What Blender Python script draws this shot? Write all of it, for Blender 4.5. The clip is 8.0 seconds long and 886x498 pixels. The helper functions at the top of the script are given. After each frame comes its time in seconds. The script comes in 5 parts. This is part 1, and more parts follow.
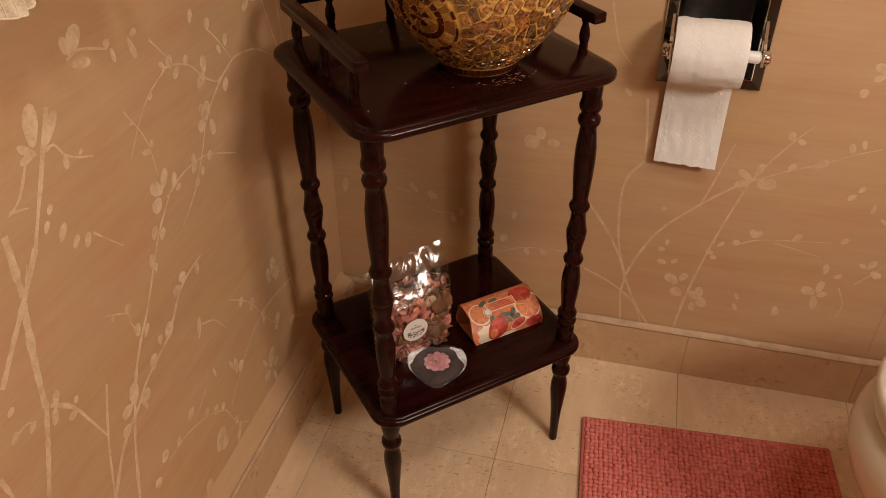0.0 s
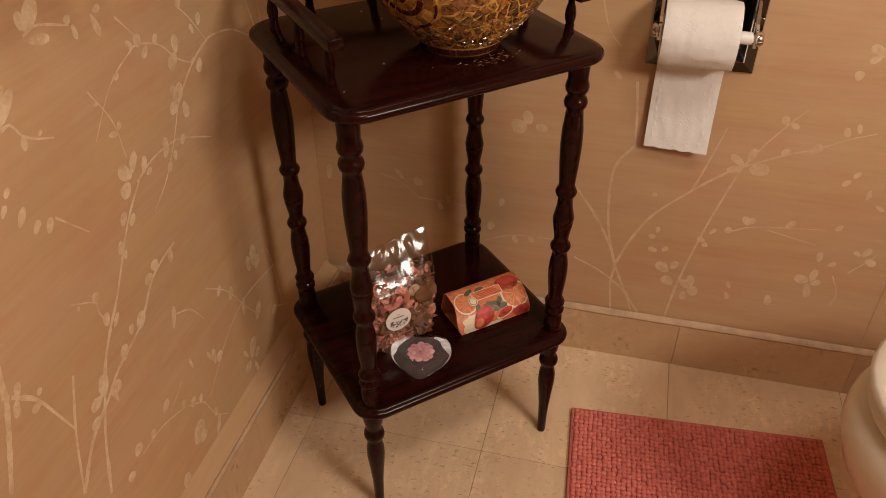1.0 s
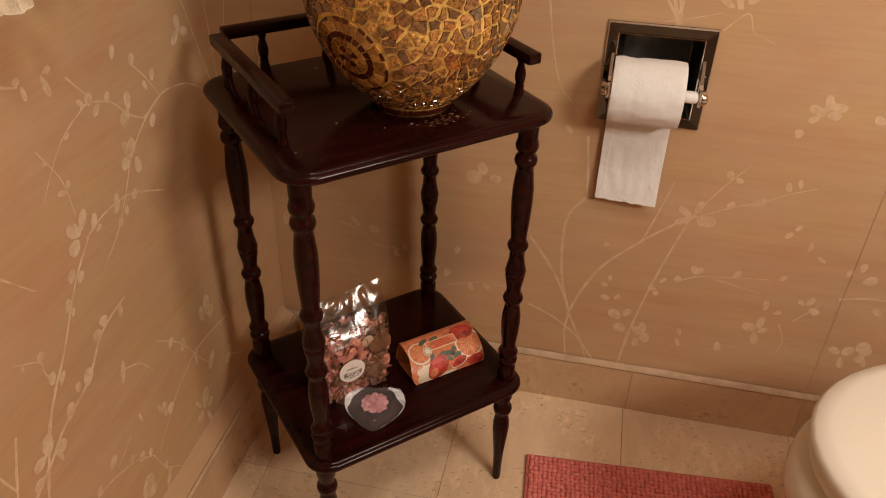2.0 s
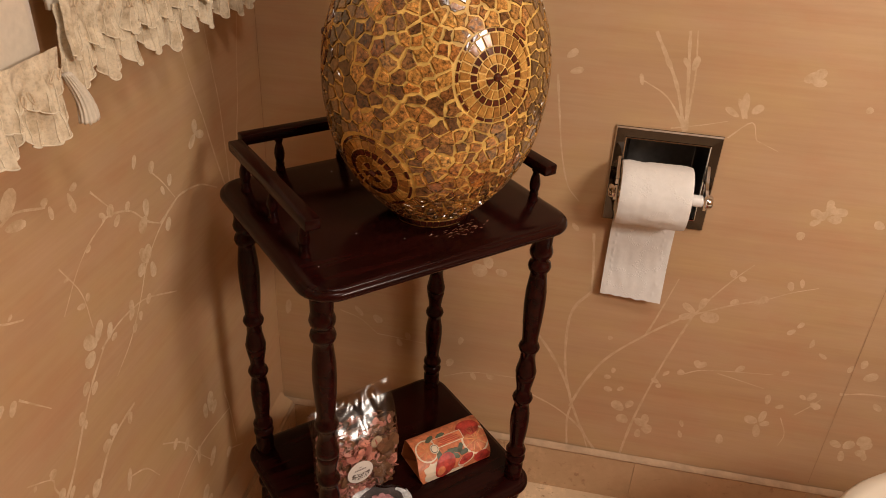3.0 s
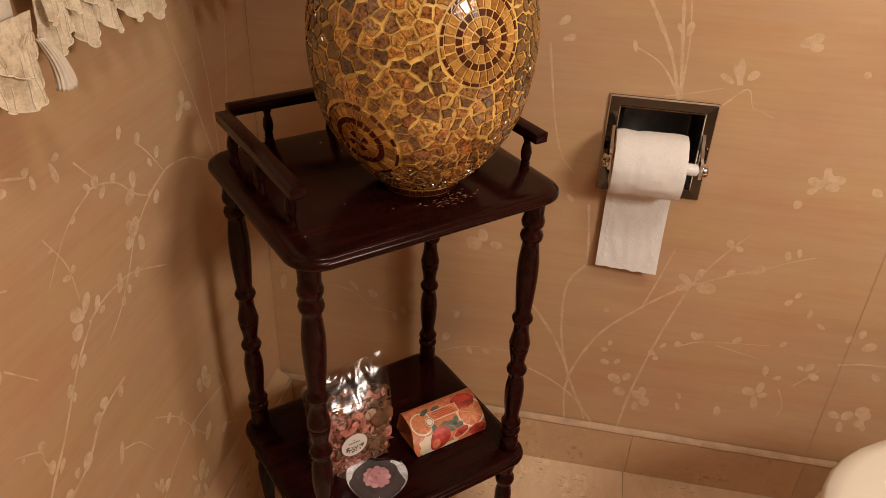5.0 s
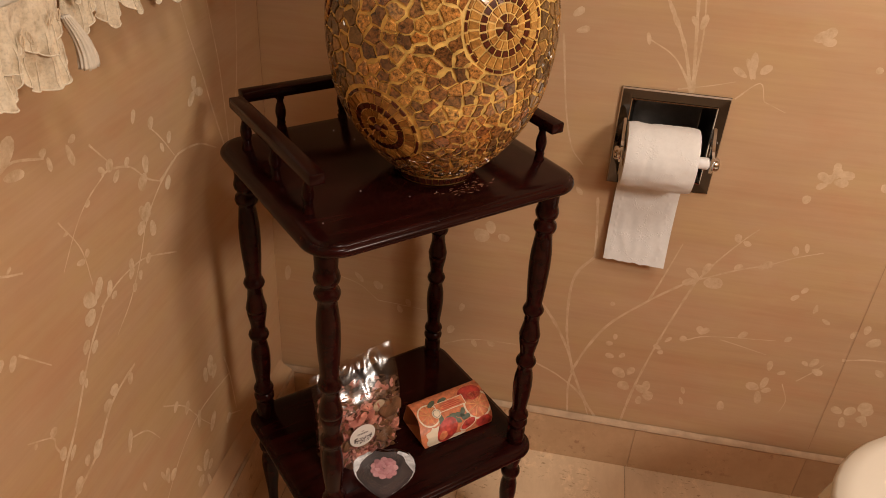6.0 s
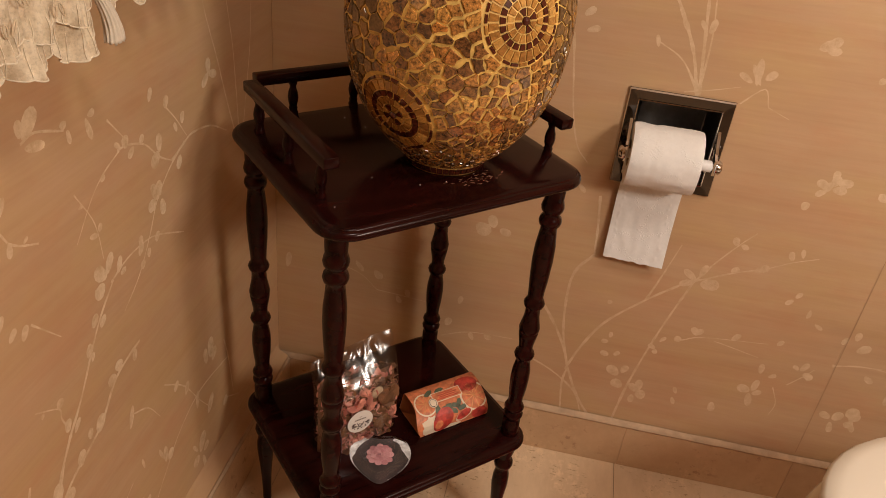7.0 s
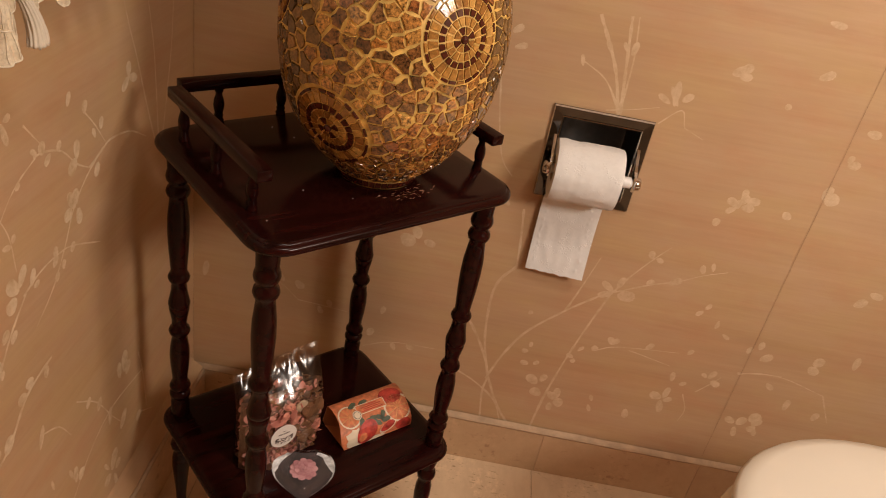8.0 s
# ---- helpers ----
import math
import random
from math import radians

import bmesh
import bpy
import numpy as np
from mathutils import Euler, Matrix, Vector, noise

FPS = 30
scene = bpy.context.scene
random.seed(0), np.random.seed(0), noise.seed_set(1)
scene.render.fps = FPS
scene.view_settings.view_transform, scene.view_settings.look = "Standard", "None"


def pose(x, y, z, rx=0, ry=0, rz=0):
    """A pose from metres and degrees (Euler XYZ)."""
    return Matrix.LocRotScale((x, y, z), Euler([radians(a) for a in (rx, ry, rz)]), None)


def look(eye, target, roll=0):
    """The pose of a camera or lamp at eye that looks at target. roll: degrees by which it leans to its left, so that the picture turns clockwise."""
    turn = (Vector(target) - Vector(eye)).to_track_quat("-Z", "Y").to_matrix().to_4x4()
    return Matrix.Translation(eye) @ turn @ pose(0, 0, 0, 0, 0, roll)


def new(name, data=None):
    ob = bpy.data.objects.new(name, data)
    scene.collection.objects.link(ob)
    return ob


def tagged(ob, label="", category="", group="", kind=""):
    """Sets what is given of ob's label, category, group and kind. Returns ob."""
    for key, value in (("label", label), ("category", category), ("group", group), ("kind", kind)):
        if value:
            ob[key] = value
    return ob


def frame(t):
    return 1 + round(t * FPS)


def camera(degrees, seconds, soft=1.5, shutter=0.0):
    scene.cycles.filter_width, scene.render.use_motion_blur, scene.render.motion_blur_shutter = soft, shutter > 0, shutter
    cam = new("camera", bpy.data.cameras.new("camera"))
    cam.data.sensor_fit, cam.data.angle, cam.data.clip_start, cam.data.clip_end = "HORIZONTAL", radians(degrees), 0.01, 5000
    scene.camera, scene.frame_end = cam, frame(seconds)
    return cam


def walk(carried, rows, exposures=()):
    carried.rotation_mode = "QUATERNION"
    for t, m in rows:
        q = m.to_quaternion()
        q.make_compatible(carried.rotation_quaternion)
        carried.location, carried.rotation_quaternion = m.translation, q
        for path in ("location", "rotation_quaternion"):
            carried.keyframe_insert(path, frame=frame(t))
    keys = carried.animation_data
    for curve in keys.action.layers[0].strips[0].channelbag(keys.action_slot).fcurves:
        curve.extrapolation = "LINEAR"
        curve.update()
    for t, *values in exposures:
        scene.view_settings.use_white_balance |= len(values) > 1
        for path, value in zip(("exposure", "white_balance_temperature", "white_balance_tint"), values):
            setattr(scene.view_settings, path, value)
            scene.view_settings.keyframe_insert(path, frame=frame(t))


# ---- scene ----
cam = camera(58.8, 8.0, 0.4, 0.25)
PATH = [
    (0, (0.524, -1.184, 1.106), (0.112, 0.376, -0.076), -0.4),
    (0.5, (0.521, -1.171, 1.095), (0.113, 0.377, -0.103), -0.3),
    (1, (0.537, -1.157, 1.083), (0.136, 0.391, -0.118), -0.3),
    (1.2, (0.541, -1.158, 1.082), (0.144, 0.407, -0.099), -0.2),
    (2.3, (0.551, -1.13, 1.138), (0.245, 0.506, 0.029), 1.8),
    (2.5, (0.551, -1.123, 1.151), (0.248, 0.539, 0.081), 1.7),
    (3, (0.491, -1.121, 1.175), (0.209, 0.572, 0.148), 3.1),
    (3.5, (0.481, -1.119, 1.165), (0.178, 0.569, 0.137), 3.3),
    (4, (0.496, -1.116, 1.157), (0.19, 0.565, 0.118), 3.4),
    (4.5, (0.509, -1.119, 1.152), (0.213, 0.552, 0.094), 2.8),
    (4.7, (0.514, -1.116, 1.159), (0.218, 0.552, 0.095), 2.5),
    (5.8, (0.483, -1.117, 1.151), (0.223, 0.552, 0.079), 3.0),
    (6, (0.478, -1.125, 1.145), (0.221, 0.546, 0.076), 3.6),
    (6.5, (0.465, -1.142, 1.14), (0.225, 0.531, 0.07), 5.2),
    (7, (0.459, -1.146, 1.14), (0.232, 0.53, 0.071), 6.4),
    (7.5, (0.455, -1.15, 1.142), (0.26, 0.532, 0.077), 7.5),
    (7.8, (0.443, -1.145, 1.148), (0.367, 0.555, 0.097), 9.7),
    (8, (0.426, -1.143, 1.148), (0.432, 0.57, 0.115), 11.1),
]
walk(cam, [(t, look(eye, target, roll)) for t, eye, target, roll in PATH])

# ---- light ----
world = bpy.data.worlds.new("world")
scene.world = world
world.use_nodes = True
world.node_tree.nodes["Background"].inputs[0].default_value = (0.9, 0.75, 0.6, 1)
world.node_tree.nodes["Background"].inputs[1].default_value = 0.02


def area_lamp(name, eye, target, wide, high, watts, colour):
    data = bpy.data.lights.new(name, "AREA")
    data.shape, data.size, data.size_y, data.energy, data.color = "RECTANGLE", wide, high, watts, colour
    ob = new(name, data)
    ob.matrix_world = look(eye, target)
    return ob


area_lamp("vanity_lamp", (1.56, -1.05, 1.42), (0.72, -0.02, 0.45), 0.55, 0.20, 20.5, (1.0, 0.862, 0.745))
area_lamp("ceiling_lamp", (1.02, -1.12, 2.37), (1.02, -1.12, 0.0), 0.40, 0.40, 13.0, (1.0, 0.862, 0.745))


# ---- materials ----
def material(name, rough=0.5, metal=0.0):
    m = bpy.data.materials.new(name)
    m.use_nodes = True
    nt = m.node_tree
    b = nt.nodes["Principled BSDF"]
    b.inputs["Roughness"].default_value = rough
    b.inputs["Metallic"].default_value = metal
    return m, nt, b


def coords(nt, scale=(1, 1, 1), turn=(0, 0, 0)):
    tc = nt.nodes.new("ShaderNodeTexCoord")
    mp = nt.nodes.new("ShaderNodeMapping")
    mp.inputs["Scale"].default_value = scale
    mp.inputs["Rotation"].default_value = turn
    nt.links.new(tc.outputs["Object"], mp.inputs["Vector"])
    return mp.outputs[0]


def noise_of(nt, vec, scale, detail=4.0, rough=0.55):
    n = nt.nodes.new("ShaderNodeTexNoise")
    n.inputs["Scale"].default_value, n.inputs["Detail"].default_value, n.inputs["Roughness"].default_value = scale, detail, rough
    nt.links.new(vec, n.inputs["Vector"])
    return n.outputs["Fac"]


def ramp(nt, fac, *stops):
    r = nt.nodes.new("ShaderNodeValToRGB")
    el = r.color_ramp.elements
    while len(el) < len(stops):
        el.new(0.5)
    for e, (p, c) in zip(el, stops):
        e.position, e.color = p, (*c, 1)
    nt.links.new(fac, r.inputs[0])
    return r.outputs[0]


def mixed(nt, fac, a, b, how="MIX"):
    m = nt.nodes.new("ShaderNodeMix")
    m.data_type, m.blend_type = "RGBA", how
    for s, v in ((m.inputs[0], fac), (m.inputs[6], a), (m.inputs[7], b)):
        if hasattr(v, "links"):
            nt.links.new(v, s)
        else:
            s.default_value = v if isinstance(v, float) else (*v, 1)
    return m.outputs[2]


def bump(nt, b, height, strength, distance):
    n = nt.nodes.new("ShaderNodeBump")
    n.inputs["Strength"].default_value, n.inputs["Distance"].default_value = strength, distance
    nt.links.new(height, n.inputs["Height"])
    nt.links.new(n.outputs[0], b.inputs["Normal"])


def make_wallpaper():
    """Silk-grain paper: long sideways strokes of gold, green-grey and rust over a tan ground."""
    m, nt, b = material("wallpaper", 0.5)
    broad = noise_of(nt, coords(nt, (1.0, 1.0, 2.2)), 2.6, 3)
    streak = noise_of(nt, coords(nt, (2.2, 2.2, 34)), 1.0, 6, 0.65)
    thread = noise_of(nt, coords(nt, (9, 9, 190)), 1.0, 4, 0.6)
    fine = noise_of(nt, coords(nt, (30, 30, 420)), 1.0, 2)
    blush = noise_of(nt, coords(nt, (2.4, 2.4, 5.5)), 2.6, 6, 0.66)
    gold = noise_of(nt, coords(nt, (1.9, 1.9, 4.2), (0.35, 0.25, 0)), 2.6, 6, 0.64)
    col = ramp(nt, broad, (0.3, (0.47, 0.298, 0.163)), (0.7, (0.55, 0.366, 0.218)))
    col = mixed(nt, ramp(nt, gold, (0.42, (0, 0, 0)), (0.62, (0.65, 0.65, 0.65))), col, (0.53, 0.358, 0.168))
    col = mixed(nt, ramp(nt, blush, (0.47, (0, 0, 0)), (0.66, (0.6, 0.6, 0.6))), col, (0.52, 0.278, 0.148))
    col = mixed(nt, 0.20, col, ramp(nt, streak, (0.32, (0.42, 0.24, 0.125)), (0.5, (0.53, 0.355, 0.215)), (0.70, (0.60, 0.43, 0.28))))
    col = mixed(nt, 1.0, col, ramp(nt, thread, (0.3, (0.965, 0.96, 0.95)), (0.7, (1.025, 1.03, 1.03))), "MULTIPLY")
    nt.links.new(col, b.inputs["Base Color"])
    bump(nt, b, fine, 0.12, 0.0006)
    return m


def make_print(name, low, high):
    m, nt, b = material(name, 0.55)
    n = noise_of(nt, coords(nt), 30.0, 7, 0.78)
    nt.links.new(ramp(nt, n, (0.36, low), (0.62, high)), b.inputs["Base Color"])
    return m


def make_wood():
    m, nt, b = material("mahogany", 0.3)
    g = noise_of(nt, coords(nt, (10, 90, 90)), 1.0, 4)
    wear = noise_of(nt, coords(nt), 18.0, 5)
    nt.links.new(ramp(nt, g, (0.3, (0.0085, 0.0015, 0.0013)), (0.75, (0.026, 0.0041, 0.0030))), b.inputs["Base Color"])
    nt.links.new(ramp(nt, wear, (0.3, (0.13, 0.13, 0.13)), (0.75, (0.27, 0.27, 0.27))), b.inputs["Roughness"])
    b.inputs["Specular IOR Level"].default_value = 0.17
    bump(nt, b, g, 0.05, 0.001)
    return m


def make_stone(name, dark, light, pit):
    m, nt, b = material(name, 0.42)
    rnd = nt.nodes.new("ShaderNodeObjectInfo").outputs["Random"]
    cloud = noise_of(nt, coords(nt, (5, 2.6, 5)), 1.6, 6, 0.6)
    veins = noise_of(nt, coords(nt, (22, 7, 22)), 1.8, 6, 0.7)
    pits = noise_of(nt, coords(nt, (46, 110, 46)), 1.5, 3, 0.6)
    patch = noise_of(nt, coords(nt), 7.0, 2)
    col = mixed(nt, 0.4, ramp(nt, cloud, (0.3, dark), (0.7, light)), ramp(nt, veins, (0.35, dark), (0.65, light)))
    hole = ramp(nt, pits, (0.60, (0, 0, 0)), (0.67, (1, 1, 1)))
    hole = mixed(nt, 1.0, hole, ramp(nt, patch, (0.40, (0, 0, 0)), (0.55, (1, 1, 1))), "MULTIPLY")
    col = mixed(nt, hole, col, pit)
    crust = noise_of(nt, coords(nt, (34, 20, 34)), 1.7, 7, 0.75)
    crust = mixed(nt, 1.0, ramp(nt, crust, (0.50, (0, 0, 0)), (0.62, (0.5, 0.5, 0.5))), ramp(nt, patch, (0.44, (0, 0, 0)), (0.58, (1, 1, 1))), "MULTIPLY")
    col = mixed(nt, crust, col, tuple(min(1, c * 1.22) for c in light))
    tone = ramp(nt, rnd, (0.0, (0.90, 0.89, 0.88)), (1.0, (1.04, 1.03, 1.0)))
    nt.links.new(mixed(nt, 1.0, col, tone, "MULTIPLY"), b.inputs["Base Color"])
    bump(nt, b, hole, -0.35, 0.002)
    return m


def plain(name, colour, rough=0.5, metal=0.0, vary=0.12, scale=30.0, relief=0.0, dist=0.001, sheen=0.0):
    m, nt, b = material(name, rough, metal)
    n = noise_of(nt, coords(nt), scale, 4)
    lo = tuple(c * (1 - vary) for c in colour)
    hi = tuple(min(1, c * (1 + vary)) for c in colour)
    nt.links.new(ramp(nt, n, (0.3, lo), (0.7, hi)), b.inputs["Base Color"])
    if relief:
        bump(nt, b, n, relief, dist)
    if sheen:
        b.inputs["Sheen Weight"].default_value = sheen
    return m


def by_random(name, stops, rough=0.3, island=False, speck=0.0):
    """Colour chosen piece by piece, with a fine speckle."""
    m, nt, b = material(name, rough)
    if island:
        rnd = nt.nodes.new("ShaderNodeNewGeometry").outputs["Random Per Island"]
    else:
        rnd = nt.nodes.new("ShaderNodeObjectInfo").outputs["Random"]
    col = ramp(nt, rnd, *stops)
    if speck:
        s = noise_of(nt, coords(nt), 250.0, 4, 0.7)
        col = mixed(nt, 1.0, col, ramp(nt, s, (0.35, (1 - speck,) * 3), (0.68, (1 + 1.1 * speck,) * 3)), "MULTIPLY")
        bump(nt, b, s, 0.25, 0.0006)
        b.inputs["Specular IOR Level"].default_value = 0.5 + 0.5 * speck
    nt.links.new(col, b.inputs["Base Color"])
    return m


def make_glass(name, colour=(1, 1, 1), ior=1.45, rough=0.0):
    m, nt, b = material(name, rough)
    b.inputs["Base Color"].default_value = (*colour, 1)
    b.inputs["Transmission Weight"].default_value, b.inputs["IOR"].default_value = 1.0, ior
    return m


def make_film():
    """Clear crinkled film: see-through, with gloss that grows at grazing angles."""
    m = bpy.data.materials.new("clear_film")
    m.use_nodes = True
    nt = m.node_tree
    nt.nodes.clear()
    out = nt.nodes.new("ShaderNodeOutputMaterial")
    mix = nt.nodes.new("ShaderNodeMixShader")
    clear, gloss = nt.nodes.new("ShaderNodeBsdfTransparent"), nt.nodes.new("ShaderNodeBsdfGlossy")
    clear.inputs[0].default_value = (0.96, 0.95, 0.93, 1)
    gloss.inputs["Roughness"].default_value = 0.16
    fres = nt.nodes.new("ShaderNodeFresnel")
    fres.inputs[0].default_value = 1.65
    for k, s in enumerate((fres.outputs[0], clear.outputs[0], gloss.outputs[0])):
        nt.links.new(s, mix.inputs[k])
    nt.links.new(mix.outputs[0], out.inputs[0])
    return m


WALLPAPER, WOOD = make_wallpaper(), make_wood()
PRINT = {"wall_west": make_print("painted_motif", (0.53, 0.367, 0.207), (0.74, 0.59, 0.40)), "wall_north": make_print("faint_painted_motif", (0.52, 0.352, 0.20), (0.68, 0.52, 0.34))}
TILE = make_stone("travertine_floor", (0.60, 0.43, 0.275), (0.77, 0.59, 0.40), (0.42, 0.275, 0.16))
BASE_STONE = make_stone("travertine_base", (0.49, 0.32, 0.185), (0.60, 0.415, 0.25), (0.36, 0.205, 0.115))
GROUT = plain("floor_grout", (0.41, 0.29, 0.19), 0.85)
CAULK = plain("caulk", (0.475, 0.33, 0.205), 0.75, 0, 0.16, 45, 0.4, 0.002)
SEAM = plain("seam_shade", (0.33, 0.195, 0.105), 0.8)
CEILING = plain("ceiling_paint", (0.75, 0.66, 0.54), 0.8)
CHROME = plain("bright_chrome", (0.62, 0.60, 0.58), 0.1, 1.0, 0.05, 40)
# chrome darkened in its colour to imitate a dark room mirrored in it
PLATE = plain("dark_reflection_chrome", (0.11, 0.10, 0.095), 0.07, 1.0, 0.06, 40)
# rougher chrome, its colour lowered to carry the dimness inside the recess
CHROME_DIM = plain("dim_recess_chrome", (0.24, 0.225, 0.21), 0.30, 1.0, 0.15, 60)
PLASTIC = plain("white_plastic", (0.78, 0.77, 0.75), 0.35)


def make_tissue():
    """Quilted tissue: fine fibre with dotted embossed arcs."""
    m, nt, b = material("tissue_paper", 0.9)
    vec = coords(nt)
    fibre = noise_of(nt, vec, 160, 4)
    nt.links.new(ramp(nt, fibre, (0.3, (0.75, 0.745, 0.72)), (0.7, (0.79, 0.785, 0.76))), b.inputs["Base Color"])
    cell, dot = nt.nodes.new("ShaderNodeTexVoronoi"), nt.nodes.new("ShaderNodeTexVoronoi")
    cell.inputs["Scale"].default_value, dot.inputs["Scale"].default_value = 24.0, 330.0
    for v in (cell, dot):
        nt.links.new(vec, v.inputs["Vector"])
    arc = ramp(nt, cell.outputs["Distance"], (0.38, (0, 0, 0)), (0.42, (1, 1, 1)), (0.50, (1, 1, 1)), (0.54, (0, 0, 0)))
    pip = ramp(nt, dot.outputs["Distance"], (0.15, (1, 1, 1)), (0.5, (0, 0, 0)))
    relief = mixed(nt, 0.35, mixed(nt, 1.0, arc, pip, "MULTIPLY"), fibre)
    bump(nt, b, relief, 0.45, 0.0012)
    return m


PAPER = make_tissue()
CARD = plain("tube_card", (0.45, 0.33, 0.22), 0.9)
CERAMIC = plain("cream_ceramic", (0.72, 0.66, 0.55), 0.18, 0, 0.02, 6)
SEATMAT = plain("cream_seat", (0.74, 0.70, 0.60), 0.3, 0, 0.02, 6)
RUG = by_random("chenille", ((0.0, (0.54, 0.140, 0.113)), (0.5, (0.60, 0.168, 0.138)), (1.0, (0.66, 0.20, 0.165))), 0.95, True)
RUG_TUFT = by_random("chenille_tuft", ((0.0, (0.54, 0.140, 0.113)), (0.5, (0.60, 0.168, 0.138)), (1.0, (0.66, 0.20, 0.165))), 0.95)
RUG_BASE = plain("rug_backing", (0.52, 0.145, 0.12), 0.95, 0, 0.15, 120, 0.4)
TOWEL = plain("cream_cotton", (0.66, 0.60, 0.49), 0.95, 0, 0.06, 120, 0.5, 0.001, 0.3)


def make_net():
    """Sheer cotton net: cream threads with fine gaps, denser where motifs are worked."""
    m, nt, b = material("cream_lace", 0.85)
    vec = coords(nt)
    worked = noise_of(nt, vec, 75, 3, 0.6)
    thread = noise_of(nt, vec, 420, 3, 0.7)
    nt.links.new(ramp(nt, worked, (0.35, (0.60, 0.50, 0.345)), (0.65, (0.72, 0.63, 0.47))), b.inputs["Base Color"])
    b.inputs["Sheen Weight"].default_value = 0.2
    cover = mixed(nt, 0.55, ramp(nt, thread, (0.34, (0.6, 0.6, 0.6)), (0.52, (1, 1, 1))), ramp(nt, worked, (0.36, (0.72, 0.72, 0.72)), (0.5, (1, 1, 1))))
    nt.links.new(cover, b.inputs["Alpha"])
    bump(nt, b, worked, 0.6, 0.004)
    return m


LACE = make_net()
CORD = plain("cream_cord", (0.74, 0.66, 0.51), 0.8, 0, 0.1, 300, 0.4)
LACE_PINK = plain("peach_embroidery", (0.60, 0.49, 0.335), 0.8, 0, 0.15, 200, 0.5)
VGROUT = plain("gold_grout", (0.68, 0.435, 0.115), 0.5, 0, 0.35, 70, 0.3)
AMBER = by_random("amber_glass", ((0.0, (0.070, 0.032, 0.014)), (0.16, (0.22, 0.090, 0.026)), (0.30, (0.40, 0.180, 0.045)), (0.42, (0.12, 0.054, 0.020)), (0.58, (0.46, 0.225, 0.055)), (0.70, (0.27, 0.090, 0.024)), (0.80, (0.16, 0.082, 0.034)), (0.90, (0.38, 0.145, 0.032)), (1.0, (0.54, 0.29, 0.075))), 0.14, False, 0.85)
AMBER_FAR = by_random("amber_glass_far", ((0.0, (0.10, 0.055, 0.022)), (0.5, (0.22, 0.12, 0.04)), (1.0, (0.33, 0.165, 0.035))), 0.16, True, 0.4)
WHEEL_DARK = plain("garnet_glass", (0.075, 0.017, 0.009), 0.1, 0, 0.3, 90)
WHEEL_GOLD = by_random("gold_glass", ((0.0, (0.24, 0.10, 0.026)), (0.6, (0.42, 0.205, 0.048)), (1.0, (0.58, 0.32, 0.085))), 0.1, False, 0.3)
GLASS = make_glass("clear_glass", (0.98, 0.97, 0.97), 1.49)
FILM = make_film()
# grey that stands in for the reflected haze of the clear heart
GLASS_HAZE = plain("grey_glass_haze", (0.05, 0.038, 0.036), 0.45, 0, 0.4, 35)
# near-white, stands in for bright reflections inside the heart's sides
RIM_GLINT = plain("frosted_rim", (0.72, 0.69, 0.66), 0.5, 0, 0.5, 110)
PETAL = by_random("pink_petal", ((0.0, (0.46, 0.19, 0.20)), (1.0, (0.64, 0.34, 0.34))), 0.6, True)
POT = by_random("petal_pieces", ((0.0, (0.42, 0.13, 0.095)), (0.5, (0.57, 0.22, 0.165)), (1.0, (0.66, 0.33, 0.26))), 0.6, True)
POT_BARK = by_random("bark_pieces", ((0.0, (0.08, 0.032, 0.016)), (0.4, (0.17, 0.072, 0.03)), (0.75, (0.24, 0.105, 0.042)), (1.0, (0.32, 0.155, 0.065))), 0.6, True)
POT_LEAF = plain("dry_leaf", (0.20, 0.092, 0.04), 0.7, 0, 0.35, 60, 0.5, 0.002)
PINK_CURL = plain("pink_wood_curl", (0.66, 0.28, 0.20), 0.7, 0, 0.3, 110, 0.5, 0.002)
POT_CORE = plain("potpourri_core", (0.17, 0.075, 0.038), 0.9, 0, 0.5, 90, 0.6, 0.003)
ORANGE = plain("print_orange", (0.62, 0.20, 0.09), 0.35, 0, 0.32, 120)
ORANGE_DIM = plain("print_plain_orange", (0.50, 0.17, 0.055), 0.45, 0, 0.1, 40)
ORANGE_LIGHT = plain("print_light_orange", (0.68, 0.31, 0.12), 0.35, 0, 0.25, 160)
RED = plain("print_red", (0.44, 0.048, 0.034), 0.35, 0, 0.6, 75)
CREAM = plain("print_cream", (0.78, 0.66, 0.50), 0.4, 0, 0.06, 50)
GREEN = plain("print_green", (0.10, 0.12, 0.075), 0.4, 0, 0.3, 60)
INK = plain("print_ink", (0.07, 0.05, 0.045), 0.5)
WHITE = plain("sticker_white", (0.80, 0.77, 0.72), 0.5, 0, 0.03)
CHIP = plain("bare_wood_scratch", (0.30, 0.15, 0.09), 0.7)


# ---- builders ----
def mesh_of(name, bm, mat, smooth=False, angle=None):
    bmesh.ops.recalc_face_normals(bm, faces=bm.faces)
    me = bpy.data.meshes.new(name)
    bm.to_mesh(me)
    bm.free()
    for mm in (mat if isinstance(mat, (list, tuple)) else (mat,)):
        me.materials.append(mm)
    if smooth:
        for p in me.polygons:
            p.use_smooth = True
    if angle:
        me.set_sharp_from_angle(angle=radians(angle))
    return me


def part(name, bm, mat, parent=None, label="", smooth=False, angle=None, at=None):
    ob = new(name, mesh_of(name, bm, mat, smooth, angle))
    if at is not None:
        ob.matrix_basis = at
    if parent is not None:
        ob.parent = parent
    if label:
        ob["label"] = label
    return ob


def empty(name, m):
    ob = new(name)
    ob.empty_display_size = 0.05
    ob.matrix_basis = m
    return ob


